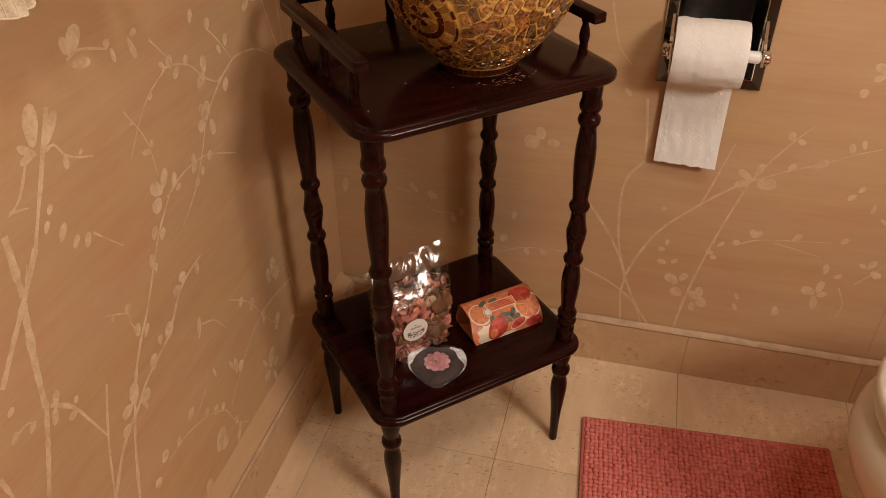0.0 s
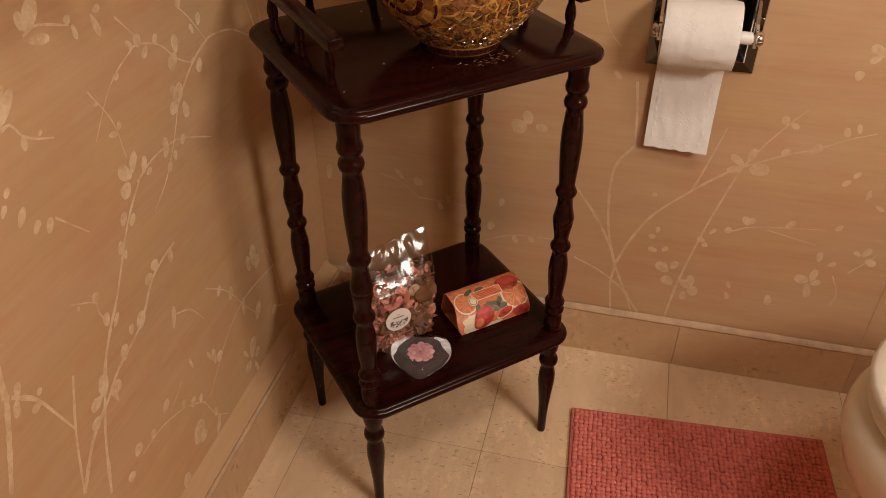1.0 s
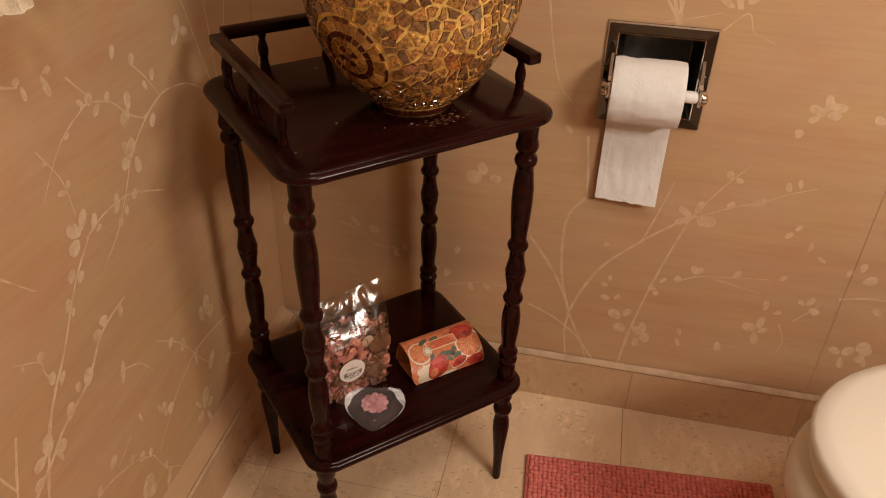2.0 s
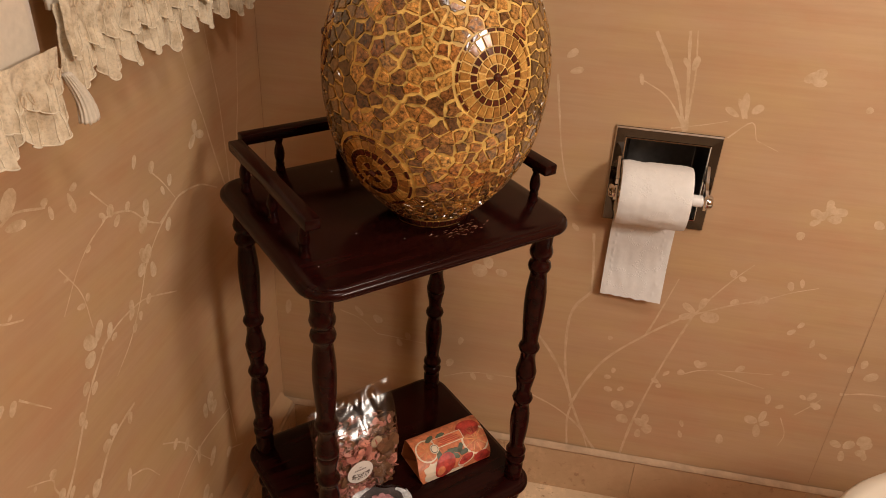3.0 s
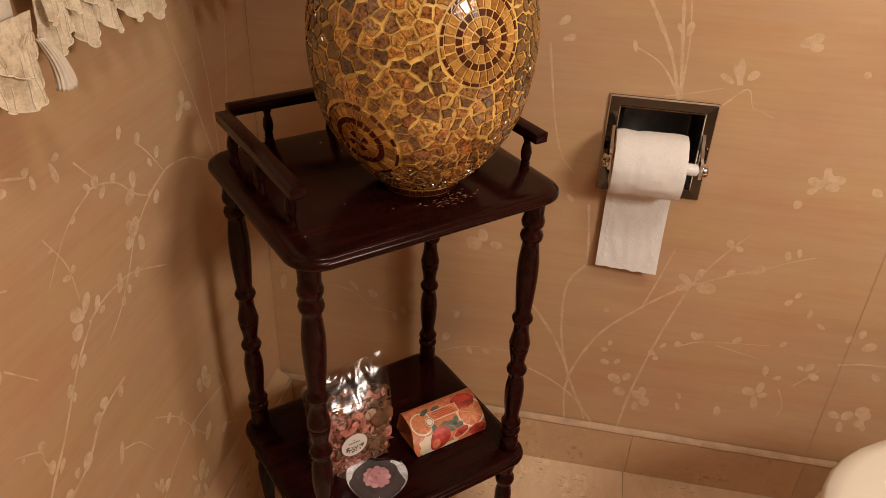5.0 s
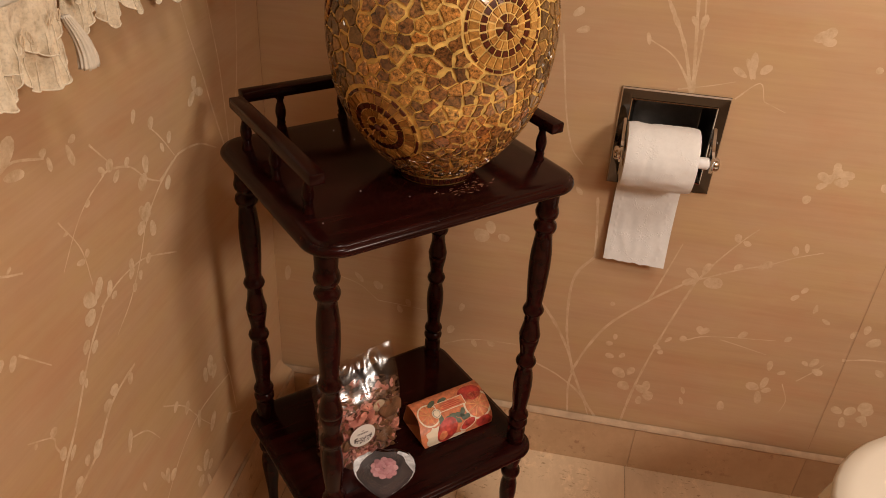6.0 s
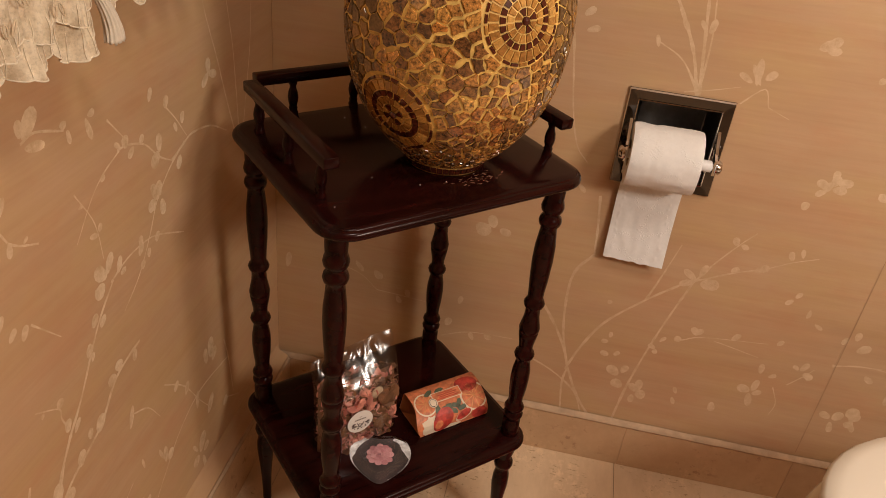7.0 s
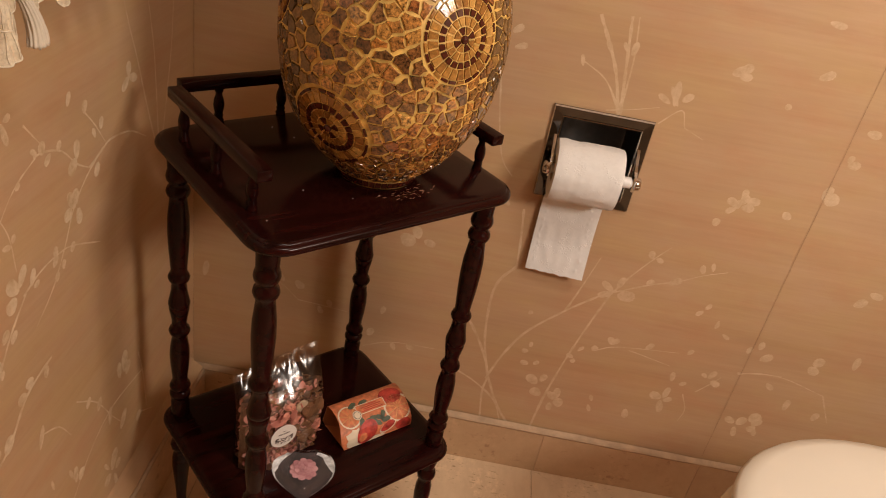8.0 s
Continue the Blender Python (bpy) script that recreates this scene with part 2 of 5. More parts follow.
def box(bm, lo, hi, bevel=0.0, seg=2):
    r = bmesh.ops.create_cube(bm, size=1.0)
    vs = r["verts"]
    for v in vs:
        v.co = Vector([lo[k] + (v.co[k] + 0.5) * (hi[k] - lo[k]) for k in range(3)])
    if bevel:
        es = list({e for v in vs for e in v.link_edges})
        bmesh.ops.bevel(bm, geom=es, offset=bevel, segments=seg, affect="EDGES", profile=0.5)
    return bm


def lathe(profile, n=24, bm=None, m=Matrix.Identity(4), cap=True):
    bm = bm or bmesh.new()
    rings = []
    for r, z in profile:
        rings.append([bm.verts.new(m @ Vector((r * math.cos(2 * math.pi * k / n), r * math.sin(2 * math.pi * k / n), z))) for k in range(n)])
    for a, b in zip(rings, rings[1:]):
        for k in range(n):
            bm.faces.new((a[k], a[(k + 1) % n], b[(k + 1) % n], b[k]))
    if cap:
        bm.faces.new(rings[0][::-1])
        bm.faces.new(rings[-1])
    return bm


def slab(hx, hy, radius, layers, n=8):
    """A rounded board: layers of (inset, height) stacked from the bottom up."""
    bm = bmesh.new()
    rings = []
    for inset, z in layers:
        ring = []
        rr = max(radius - inset, 0.002)
        for cx, cy, a0 in ((1, 1, 0), (-1, 1, 90), (-1, -1, 180), (1, -1, 270)):
            for k in range(n + 1):
                a = radians(a0 + 90 * k / n)
                ring.append(bm.verts.new((cx * (hx - radius) + rr * math.cos(a), cy * (hy - radius) + rr * math.sin(a), z)))
        rings.append(ring)
    for a, b in zip(rings, rings[1:]):
        for k in range(len(a)):
            bm.faces.new((a[k], a[(k + 1) % len(a)], b[(k + 1) % len(a)], b[k]))
    bm.faces.new(rings[0][::-1])
    bm.faces.new(rings[-1])
    return bm


def smooth_curve(points, x):
    """Monotone-looking interpolation of a radius profile."""
    zs = [p[0] for p in points]
    k = max(0, min(len(zs) - 2, int(np.searchsorted(zs, x)) - 1))
    t = min(1, max(0, (x - zs[k]) / (zs[k + 1] - zs[k])))

    def slope(i):
        i0, i1 = max(0, i - 1), min(len(zs) - 1, i + 1)
        return (points[i1][1] - points[i0][1]) / (points[i1][0] - points[i0][0])
    h = zs[k + 1] - zs[k]
    a, b, p, q = points[k][1], points[k + 1][1], slope(k) * h, slope(k + 1) * h
    return a * (2 * t**3 - 3 * t**2 + 1) + p * (t**3 - 2 * t**2 + t) + b * (3 * t**2 - 2 * t**3) + q * (t**3 - t**2)


# ---- room ----
RX, RY, RZ = 1.62, -3.30, 2.40       # far corner of the room
HX0, HX1, HZ0, HZ1 = 0.563, 0.699, 0.604, 0.741   # recess for the paper holder


def wall_with_recess():
    bm = bmesh.new()
    xs, zs = (-0.12, HX0, HX1, RX + 0.12), (-0.05, HZ0, HZ1, RZ)
    grid = {}
    for i, x in enumerate(xs):
        for k, z in enumerate(zs):
            for j, y in enumerate((0.0, 0.14)):
                grid[i, j, k] = bm.verts.new((x, y, z))
    for j in (0, 1):
        for i in range(3):
            for k in range(3):
                if (i, k) != (1, 1):
                    bm.faces.new([grid[p] for p in ((i, j, k), (i + 1, j, k), (i + 1, j, k + 1), (i, j, k + 1))])
    loop = [(1, 1), (2, 1), (2, 2), (1, 2)]
    for a, b in zip(loop, loop[1:] + loop[:1]):
        bm.faces.new([grid[p] for p in ((a[0], 0, a[1]), (b[0], 0, b[1]), (b[0], 1, b[1]), (a[0], 1, a[1]))])
    rim = [(0, k) for k in range(3)] + [(i, 3) for i in range(3)] + [(3, 3 - k) for k in range(3)] + [(3 - i, 0) for i in range(3)]
    for a, b in zip(rim, rim[1:] + rim[:1]):
        bm.faces.new([grid[p] for p in ((a[0], 0, a[1]), (b[0], 0, b[1]), (b[0], 1, b[1]), (a[0], 1, a[1]))])
    return bm


def structure(name, bm, mat, label):
    return tagged(part(name, bm, mat), label, name.split("_")[0], "", "structure")


wall_north = structure("wall_north", wall_with_recess(), WALLPAPER, "tan wallpaper wall with pale painted blossom branches")
wall_west = structure("wall_west", box(bmesh.new(), (-0.12, RY, -0.05), (0.0, 0.0, RZ)), WALLPAPER, "tan wallpaper wall with pale painted branches")
structure("wall_east", box(bmesh.new(), (RX, RY, -0.05), (RX + 0.12, 0.0, RZ)), WALLPAPER, "plain tan wallpaper wall behind the toilet")
structure("wall_south", box(bmesh.new(), (-0.12, RY - 0.12, -0.05), (RX + 0.12, RY, RZ)), WALLPAPER, "plain tan wallpaper wall closing the room")
structure("ceiling", box(bmesh.new(), (-0.12, RY - 0.12, RZ), (RX + 0.12, 0.14, RZ + 0.1)), CEILING, "plain cream painted ceiling")
floor = structure("floor", box(bmesh.new(), (0, RY, -0.05), (RX, 0, -0.0012)), GROUT, "beige travertine tile floor with thin joints")


def baseboard(name, length, m, first, deep=0.0):
    """Stone skirting made of tile-long pieces with a pale ledge of caulk on top."""
    root = tagged(empty(name, m), "brown stone skirting with a pale top edge", "baseboard", "", "structure")
    x = 0.0
    step = first
    while x < length - 0.001:
        e = min(length, x + step)
        part("stone_piece", box(bmesh.new(), (x + 0.00015, -0.011 - deep, 0.0), (e - 0.00015, 0.0, 0.098), 0.0006, 1), BASE_STONE, root)
        x, step = e, 0.305
    bm = bmesh.new()
    n = int(length / 0.02)
    rows = []
    for k in range(n + 1):
        u = length * k / n
        w = 0.0118 + 0.0012 * noise.noise((u * 22, 3.1, length))
        h = 0.1045 + 0.0012 * noise.noise((u * 30, 9.1, length))
        w += deep
        rows.append([bm.verts.new(p) for p in ((u, 0, 0.0978), (u, -w, 0.0978), (u, -w, 0.1005), (u, -0.006 - deep, h), (u, -0.002 - deep, h + 0.0025))])
    for a, b in zip(rows, rows[1:]):
        for k in range(4):
            bm.faces.new((a[k], b[k], b[k + 1], a[k + 1]))
    part("top_ledge", bm, CAULK, root, "pale uneven caulked top edge", True)
    return root


baseboard("baseboard_north", RX, pose(0, 0, 0), 0.0805 + 0.305 - 0.0005)
baseboard("baseboard_west", 1.9, pose(0, -1.914, 0, 0, 0, 90) , 0.29, 0.016)
bm_fillet = bmesh.new()
for y in (-0.014, -1.9):
    for x, z in ((0.0, 0.104), (0.0235, 0.104), (0.0225, 0.1075), (0.006, 0.118), (0.0, 0.128)):
        bm_fillet.verts.new((x, y, z))
bm_fillet.verts.ensure_lookup_table()
for k in range(4):
    bm_fillet.faces.new([bm_fillet.verts[q] for q in (k, k + 1, k + 6, k + 5)])
part("wall_fillet", bm_fillet, WALLPAPER, wall_west, "", True)


# ---- painted motif on the wallpaper ----
def on_north(u, v, o=0.0006):
    return Vector((u, -o, v))


def on_west(u, v, o=0.0006):
    return Vector((o, u, v))


LAYER = [0, 0]


def leaf(bm, at, c, ang, length, width):
    """A flat pointed oval of paint, each a hair above the one before."""
    n = 12
    LAYER[0] = (LAYER[0] + 1) % 120
    o = 0.00012 + 0.000001 * LAYER[0]
    vs = []
    for k in range(n):
        a = 2 * math.pi * k / n
        x, y = math.cos(a), math.sin(a) * (1 + 0.18 * math.cos(a)) * (0.92 + 0.16 * noise.noise((a * 1.5, c[0] * 60, c[1] * 60)))
        x, y = 0.5 * length * (x + 1), 0.5 * width * y
        vs.append(bm.verts.new(at(c[0] + x * math.cos(ang) - y * math.sin(ang), c[1] + x * math.sin(ang) + y * math.cos(ang), o)))
    bm.faces.new(vs)


def sprig(at, wall, u0, v0, u1, v1, sag=0.0, wide=0.003, taper=0.35):
    """A long painted twig from one point to another, bowed by sag."""
    bm = bmesh.new()
    du, dv = u1 - u0, v1 - v0
    d = math.hypot(du, dv)
    nu, nv = -dv / d, du / d
    n = max(8, int(d / 0.01))

    def spot(t):
        s = 4 * sag * t * (1 - t) + 0.006 * noise.noise((t * 3 + u0 * 9, v0 * 7, 0.3)) * min(1, d * 8) * math.sin(math.pi * t)
        return u0 + du * t + nu * s, v0 + dv * t + nv * s
    LAYER[1] = (LAYER[1] + 1) % 12
    low = 0.00004 + 0.000005 * LAYER[1]
    rows = []
    for k in range(n + 1):
        t = k / n
        a, b = spot(max(0, t - 0.02)), spot(min(1, t + 0.02))
        th = math.atan2(b[1] - a[1], b[0] - a[0])
        w = 0.5 * wide * (1 - (1 - taper) * t) * (0.75 + 0.5 * abs(noise.noise((t * d * 60, u0 * 5, v1))))
        p = spot(t)
        rows.append([bm.verts.new(at(p[0] - s * w * math.sin(th), p[1] + s * w * math.cos(th), low)) for s in (-1, 1)])
    for a, b in zip(rows, rows[1:]):
        bm.faces.new((a[0], b[0], b[1], a[1]))
    return part("painted_twig", bm, PRINT[wall.name], wall)


def blossom(at, wall, u, v, size, petals=4, turn=0.4):
    rng = random.Random(int((u * 977 + v * 7877) * 100) & 65535)
    bm = bmesh.new()
    for k in range(petals):
        a = turn + 2 * math.pi * k / petals + rng.uniform(-0.25, 0.25)
        ln = size * rng.uniform(0.26, 0.5)
        leaf(bm, at, (u, v), a, ln, ln * rng.uniform(0.5, 0.8))
    return part("painted_blossom", bm, PRINT[wall.name], wall)


def vine(at, wall, knots, wide, taper):
    """A painted stem through a few knots, drawn as a soft curve of uneven width."""
    bm = bmesh.new()
    pts = [Vector(p) for p in knots]
    ext = [pts[0] * 2 - pts[1]] + pts + [pts[-1] * 2 - pts[-2]]
    line = []
    for a, b, c, d in zip(ext, ext[1:], ext[2:], ext[3:]):
        n = max(4, int((c - b).length / 0.008))
        for k in range(n):
            t = k / n
            line.append(0.5 * (2 * b + (c - a) * t + (2 * a - 5 * b + 4 * c - d) * t * t + (3 * b - a - 3 * c + d) * t ** 3))
    line.append(pts[-1])
    LAYER[1] = (LAYER[1] + 1) % 12
    low = 0.00004 + 0.000005 * LAYER[1]
    rows = []
    for k, p in enumerate(line):
        d = (line[min(k + 1, len(line) - 1)] - line[max(k - 1, 0)]).normalized()
        t = k / (len(line) - 1)
        w = 0.5 * wide * (1 + (taper - 1) * t) * (0.65 + 0.7 * abs(noise.noise((p.x * 55, p.y * 55, wide * 900))))
        rows.append([bm.verts.new(at(p.x - q * w * d.y, p.y + q * w * d.x, low)) for q in (-1, 1)])
    for a, b in zip(rows, rows[1:]):
        bm.faces.new((a[0], b[0], b[1], a[1]))
    return part("painted_stem", bm, PRINT[wall.name], wall)


def one_leaf(at, wall, u, v, turn, length, width):
    bm = bmesh.new()
    leaf(bm, at, (u, v), radians(turn), length, width)
    return part("painted_leaf", bm, PRINT[wall.name], wall)


def west(*a, **k):
    sprig(on_west, wall_west, *a, **k)


def west_vine(*a):
    vine(on_west, wall_west, *a)


def west_leaf(*a):
    one_leaf(on_west, wall_west, *a)


def north_vine(*a):
    vine(on_north, wall_north, *a)


def north_leaf(*a):
    one_leaf(on_north, wall_north, *a)


west_vine(((-0.634, 0.784), (-0.653, 0.753), (-0.672, 0.721), (-0.703, 0.671)), 0.009, 0.6)
west_vine(((-0.703, 0.671), (-0.732, 0.639), (-0.762, 0.609), (-0.795, 0.575)), 0.009, 0.9)
west_vine(((-0.730, 0.703), (-0.736, 0.639)), 0.011, 0.9)
west_vine(((-0.739, 0.631), (-0.752, 0.570), (-0.761, 0.517)), 0.012, 0.9)
west_vine(((-0.759, 0.518), (-0.779, 0.469), (-0.800, 0.420)), 0.009, 0.8)
west_vine(((-0.679, 0.750), (-0.699, 0.725), (-0.718, 0.716)), 0.004, 0.5)
west_vine(((-0.716, 0.719), (-0.694, 0.711)), 0.004, 0.5)
west_vine(((-0.652, 0.748), (-0.640, 0.748), (-0.632, 0.734)), 0.005, 0.5)
west_vine(((-0.632, 0.733), (-0.617, 0.722), (-0.594, 0.711)), 0.004, 0.5)
west_vine(((-0.591, 0.812), (-0.570, 0.815), (-0.530, 0.800)), 0.004, 0.5)
west_vine(((-0.460, 0.783), (-0.432, 0.750)), 0.003, 0.5)
west_vine(((-0.449, 0.743), (-0.427, 0.740), (-0.394, 0.726), (-0.366, 0.698), (-0.338, 0.680)), 0.004, 0.5)
west_vine(((-0.338, 0.680), (-0.304, 0.689), (-0.281, 0.693), (-0.229, 0.682), (-0.181, 0.655)), 0.005, 0.5)
west_vine(((-0.344, 0.755), (-0.320, 0.729), (-0.296, 0.696)), 0.003, 0.5)
west_vine(((-0.445, 0.741), (-0.480, 0.729), (-0.507, 0.711), (-0.540, 0.677)), 0.003, 0.5)
west_vine(((-0.303, 0.691), (-0.346, 0.672), (-0.382, 0.645), (-0.405, 0.612), (-0.439, 0.573), (-0.478, 0.547)), 0.004, 0.5)
west_vine(((-0.495, 0.600), (-0.460, 0.609), (-0.425, 0.609), (-0.391, 0.602), (-0.325, 0.569)), 0.004, 0.5)
west_vine(((-0.532, 0.731), (-0.507, 0.684), (-0.501, 0.635)), 0.0025, 0.5)
west_vine(((-0.490, 0.600), (-0.520, 0.575), (-0.543, 0.549), (-0.579, 0.500), (-0.607, 0.470)), 0.004, 1.3)
west_vine(((-0.607, 0.470), (-0.628, 0.443), (-0.644, 0.412), (-0.670, 0.350), (-0.691, 0.276)), 0.006, 1.0)
west_vine(((-0.457, 0.487), (-0.513, 0.474), (-0.557, 0.435), (-0.616, 0.413), (-0.645, 0.393)), 0.005, 1.2)
west_vine(((-0.645, 0.393), (-0.686, 0.369), (-0.725, 0.320)), 0.007, 1.1)
west_vine(((-0.606, 0.477), (-0.615, 0.502), (-0.616, 0.517), (-0.649, 0.541)), 0.0035, 0.5)
west_vine(((-0.679, 0.466), (-0.704, 0.400), (-0.725, 0.320)), 0.005, 0.9)
west_vine(((-0.755, 0.512), (-0.731, 0.484), (-0.717, 0.448), (-0.702, 0.405)), 0.006, 0.5)
west_vine(((-0.810, 0.517), (-0.789, 0.520), (-0.777, 0.511)), 0.004, 0.5)
west_vine(((-0.837, 0.496), (-0.833, 0.464)), 0.009, 0.5)
west_vine(((-0.224, 0.271), (-0.322, 0.283), (-0.390, 0.264), (-0.441, 0.228), (-0.468, 0.206)), 0.004, 0.5)
west_vine(((-0.234, 0.315), (-0.222, 0.267), (-0.212, 0.184)), 0.004, 0.5)
west_vine(((-0.416, 0.376), (-0.367, 0.331), (-0.327, 0.268), (-0.293, 0.221)), 0.003, 0.5)
west_vine(((-0.235, 0.191), (-0.192, 0.161)), 0.003, 0.5)
west_vine(((-0.493, 0.394), (-0.460, 0.374), (-0.436, 0.337)), 0.003, 0.5)
west_vine(((-0.624, 0.268), (-0.580, 0.268), (-0.524, 0.247), (-0.483, 0.215)), 0.004, 0.5)
west_vine(((-0.483, 0.215), (-0.463, 0.167), (-0.431, 0.133)), 0.003, 0.5)
west_vine(((-0.516, 0.291), (-0.556, 0.270)), 0.0025, 0.5)
west_vine(((-0.627, 0.638), (-0.590, 0.595)), 0.003, 0.5)
west_vine(((-0.732, 0.639), (-0.719, 0.663)), 0.005, 0.5)
for spray in ((-0.665, 0.758, 73, 0.041, 0.021), (-0.655, 0.751, 40, 0.040, 0.014), (-0.664, 0.750, 137, 0.026, 0.009), (-0.664, 0.753, -177, 0.022, 0.009), (-0.630, 0.733, -101, 0.016, 0.009), (-0.613, 0.722, 30, 0.008, 0.005), (-0.675, 0.691, 41, 0.011, 0.008), (-0.686, 0.676, 48, 0.013, 0.008), (-0.672, 0.656, 49, 0.021, 0.011), (-0.658, 0.639, 42, 0.015, 0.010), (-0.641, 0.628, 59, 0.017, 0.011), (-0.588, 0.815, 44, 0.033, 0.021), (-0.590, 0.817, 87, 0.018, 0.012), (-0.587, 0.806, -14, 0.029, 0.012), (-0.525, 0.799, -83, 0.016, 0.008), (-0.530, 0.801, 90, 0.009, 0.012)):
    west_leaf(*spray)
for spray in ((-0.495, 0.799, -75, 0.027, 0.010), (-0.491, 0.800, 4, 0.013, 0.009), (-0.432, 0.738, 90, 0.016, 0.015), (-0.442, 0.744, 144, 0.014, 0.007), (-0.405, 0.731, 39, 0.013, 0.011), (-0.417, 0.734, -142, 0.016, 0.011), (-0.364, 0.703, 88, 0.024, 0.015), (-0.366, 0.705, -140, 0.023, 0.020), (-0.316, 0.678, -118, 0.019, 0.015), (-0.342, 0.750, 68, 0.016, 0.014), (-0.319, 0.711, 113, 0.015, 0.008), (-0.305, 0.716, 75, 0.016, 0.012), (-0.376, 0.771, 66, 0.017, 0.010), (-0.377, 0.646, 119, 0.029, 0.015), (-0.385, 0.649, -155, 0.019, 0.018), (-0.372, 0.643, -80, 0.023, 0.016)):
    west_leaf(*spray)
for spray in ((-0.373, 0.649, 98, 0.021, 0.017), (-0.426, 0.606, 94, 0.016, 0.011), (-0.434, 0.597, 54, 0.017, 0.012), (-0.394, 0.594, 56, 0.014, 0.012), (-0.413, 0.583, 86, 0.013, 0.010), (-0.430, 0.576, 70, 0.012, 0.011), (-0.501, 0.611, 135, 0.028, 0.020), (-0.500, 0.614, 58, 0.026, 0.015), (-0.507, 0.606, -157, 0.021, 0.021), (-0.479, 0.602, 67, 0.021, 0.012), (-0.475, 0.598, 9, 0.012, 0.009), (-0.501, 0.670, 66, 0.010, 0.009), (-0.519, 0.673, -20, 0.015, 0.008), (-0.486, 0.723, 24, 0.010, 0.008), (-0.529, 0.713, 0, 0.009, 0.005), (-0.539, 0.567, 54, 0.017, 0.013)):
    west_leaf(*spray)
for spray in ((-0.526, 0.558, 47, 0.016, 0.012), (-0.556, 0.538, 66, 0.017, 0.011), (-0.550, 0.528, 70, 0.012, 0.007), (-0.508, 0.479, 70, 0.015, 0.018), (-0.514, 0.479, -163, 0.017, 0.018), (-0.473, 0.466, 80, 0.017, 0.012), (-0.562, 0.429, 60, 0.024, 0.021), (-0.577, 0.434, 82, 0.015, 0.011), (-0.602, 0.414, 69, 0.022, 0.017), (-0.648, 0.401, 78, 0.030, 0.020), (-0.639, 0.394, 8, 0.021, 0.021), (-0.631, 0.376, 102, 0.025, 0.008), (-0.652, 0.406, -172, 0.022, 0.017), (-0.665, 0.385, -161, 0.018, 0.017), (-0.610, 0.477, 77, 0.017, 0.013), (-0.600, 0.466, 47, 0.018, 0.009)):
    west_leaf(*spray)
for spray in ((-0.616, 0.517, 55, 0.012, 0.013), (-0.638, 0.532, -124, 0.007, 0.006), (-0.750, 0.506, 62, 0.017, 0.011), (-0.751, 0.505, -114, 0.020, 0.011), (-0.727, 0.485, 54, 0.009, 0.008), (-0.726, 0.477, -173, 0.016, 0.011), (-0.810, 0.515, 39, 0.013, 0.009), (-0.788, 0.506, 45, 0.013, 0.009), (-0.802, 0.544, 34, 0.011, 0.008), (-0.280, 0.314, 87, 0.039, 0.021), (-0.295, 0.314, 96, 0.031, 0.015), (-0.276, 0.305, 62, 0.024, 0.018), (-0.392, 0.341, 57, 0.017, 0.013), (-0.364, 0.311, 66, 0.022, 0.014), (-0.335, 0.257, 81, 0.032, 0.012), (-0.303, 0.217, 58, 0.034, 0.019)):
    west_leaf(*spray)
for spray in ((-0.250, 0.184, 51, 0.019, 0.018), (-0.503, 0.377, 70, 0.033, 0.011), (-0.435, 0.246, 88, 0.029, 0.013), (-0.427, 0.241, 55, 0.019, 0.019), (-0.440, 0.257, 109, 0.028, 0.007), (-0.486, 0.288, 101, 0.021, 0.006), (-0.338, 0.165, 66, 0.037, 0.022), (-0.343, 0.163, -163, 0.021, 0.021), (-0.333, 0.153, -77, 0.035, 0.011), (-0.346, 0.175, 120, 0.028, 0.007), (-0.327, 0.157, 34, 0.018, 0.017), (-0.567, 0.282, 45, 0.020, 0.015), (-0.531, 0.249, 53, 0.015, 0.012), (-0.509, 0.231, 66, 0.017, 0.014), (-0.490, 0.220, 70, 0.015, 0.010), (-0.464, 0.163, 83, 0.017, 0.011)):
    west_leaf(*spray)
for spray in ((-0.601, 0.272, 48, 0.013, 0.011), (-0.635, 0.276, 47, 0.018, 0.018), (-0.658, 0.253, 58, 0.015, 0.017), (-0.523, 0.165, 52, 0.039, 0.031), (-0.513, 0.158, 28, 0.021, 0.020), (-0.567, 0.121, 77, 0.027, 0.021), (-0.472, 0.125, 64, 0.039, 0.012)):
    west_leaf(*spray)
north_vine(((0.547, 0.563), (0.554, 0.509), (0.559, 0.452)), 0.005, 0.9)
north_vine(((0.559, 0.452), (0.536, 0.419), (0.529, 0.375), (0.535, 0.293), (0.555, 0.210)), 0.006, 0.9)
north_vine(((0.473, 0.361), (0.515, 0.302), (0.545, 0.244), (0.558, 0.205)), 0.006, 1.0)
north_vine(((0.558, 0.205), (0.585, 0.145), (0.615, 0.101)), 0.006, 0.9)
north_vine(((0.558, 0.205), (0.554, 0.167), (0.562, 0.098)), 0.005, 0.9)
north_vine(((0.554, 0.200), (0.574, 0.262), (0.605, 0.323), (0.660, 0.382), (0.699, 0.417), (0.728, 0.441)), 0.006, 0.8)
north_vine(((0.660, 0.382), (0.674, 0.431), (0.692, 0.501)), 0.0045, 0.5)
north_vine(((0.660, 0.105), (0.670, 0.190), (0.688, 0.283), (0.706, 0.358), (0.727, 0.433)), 0.005, 0.9)
north_vine(((0.727, 0.433), (0.748, 0.473), (0.779, 0.520), (0.799, 0.545)), 0.0045, 0.5)
north_vine(((0.728, 0.437), (0.784, 0.466), (0.829, 0.484), (0.865, 0.504), (0.902, 0.519)), 0.004, 0.5)
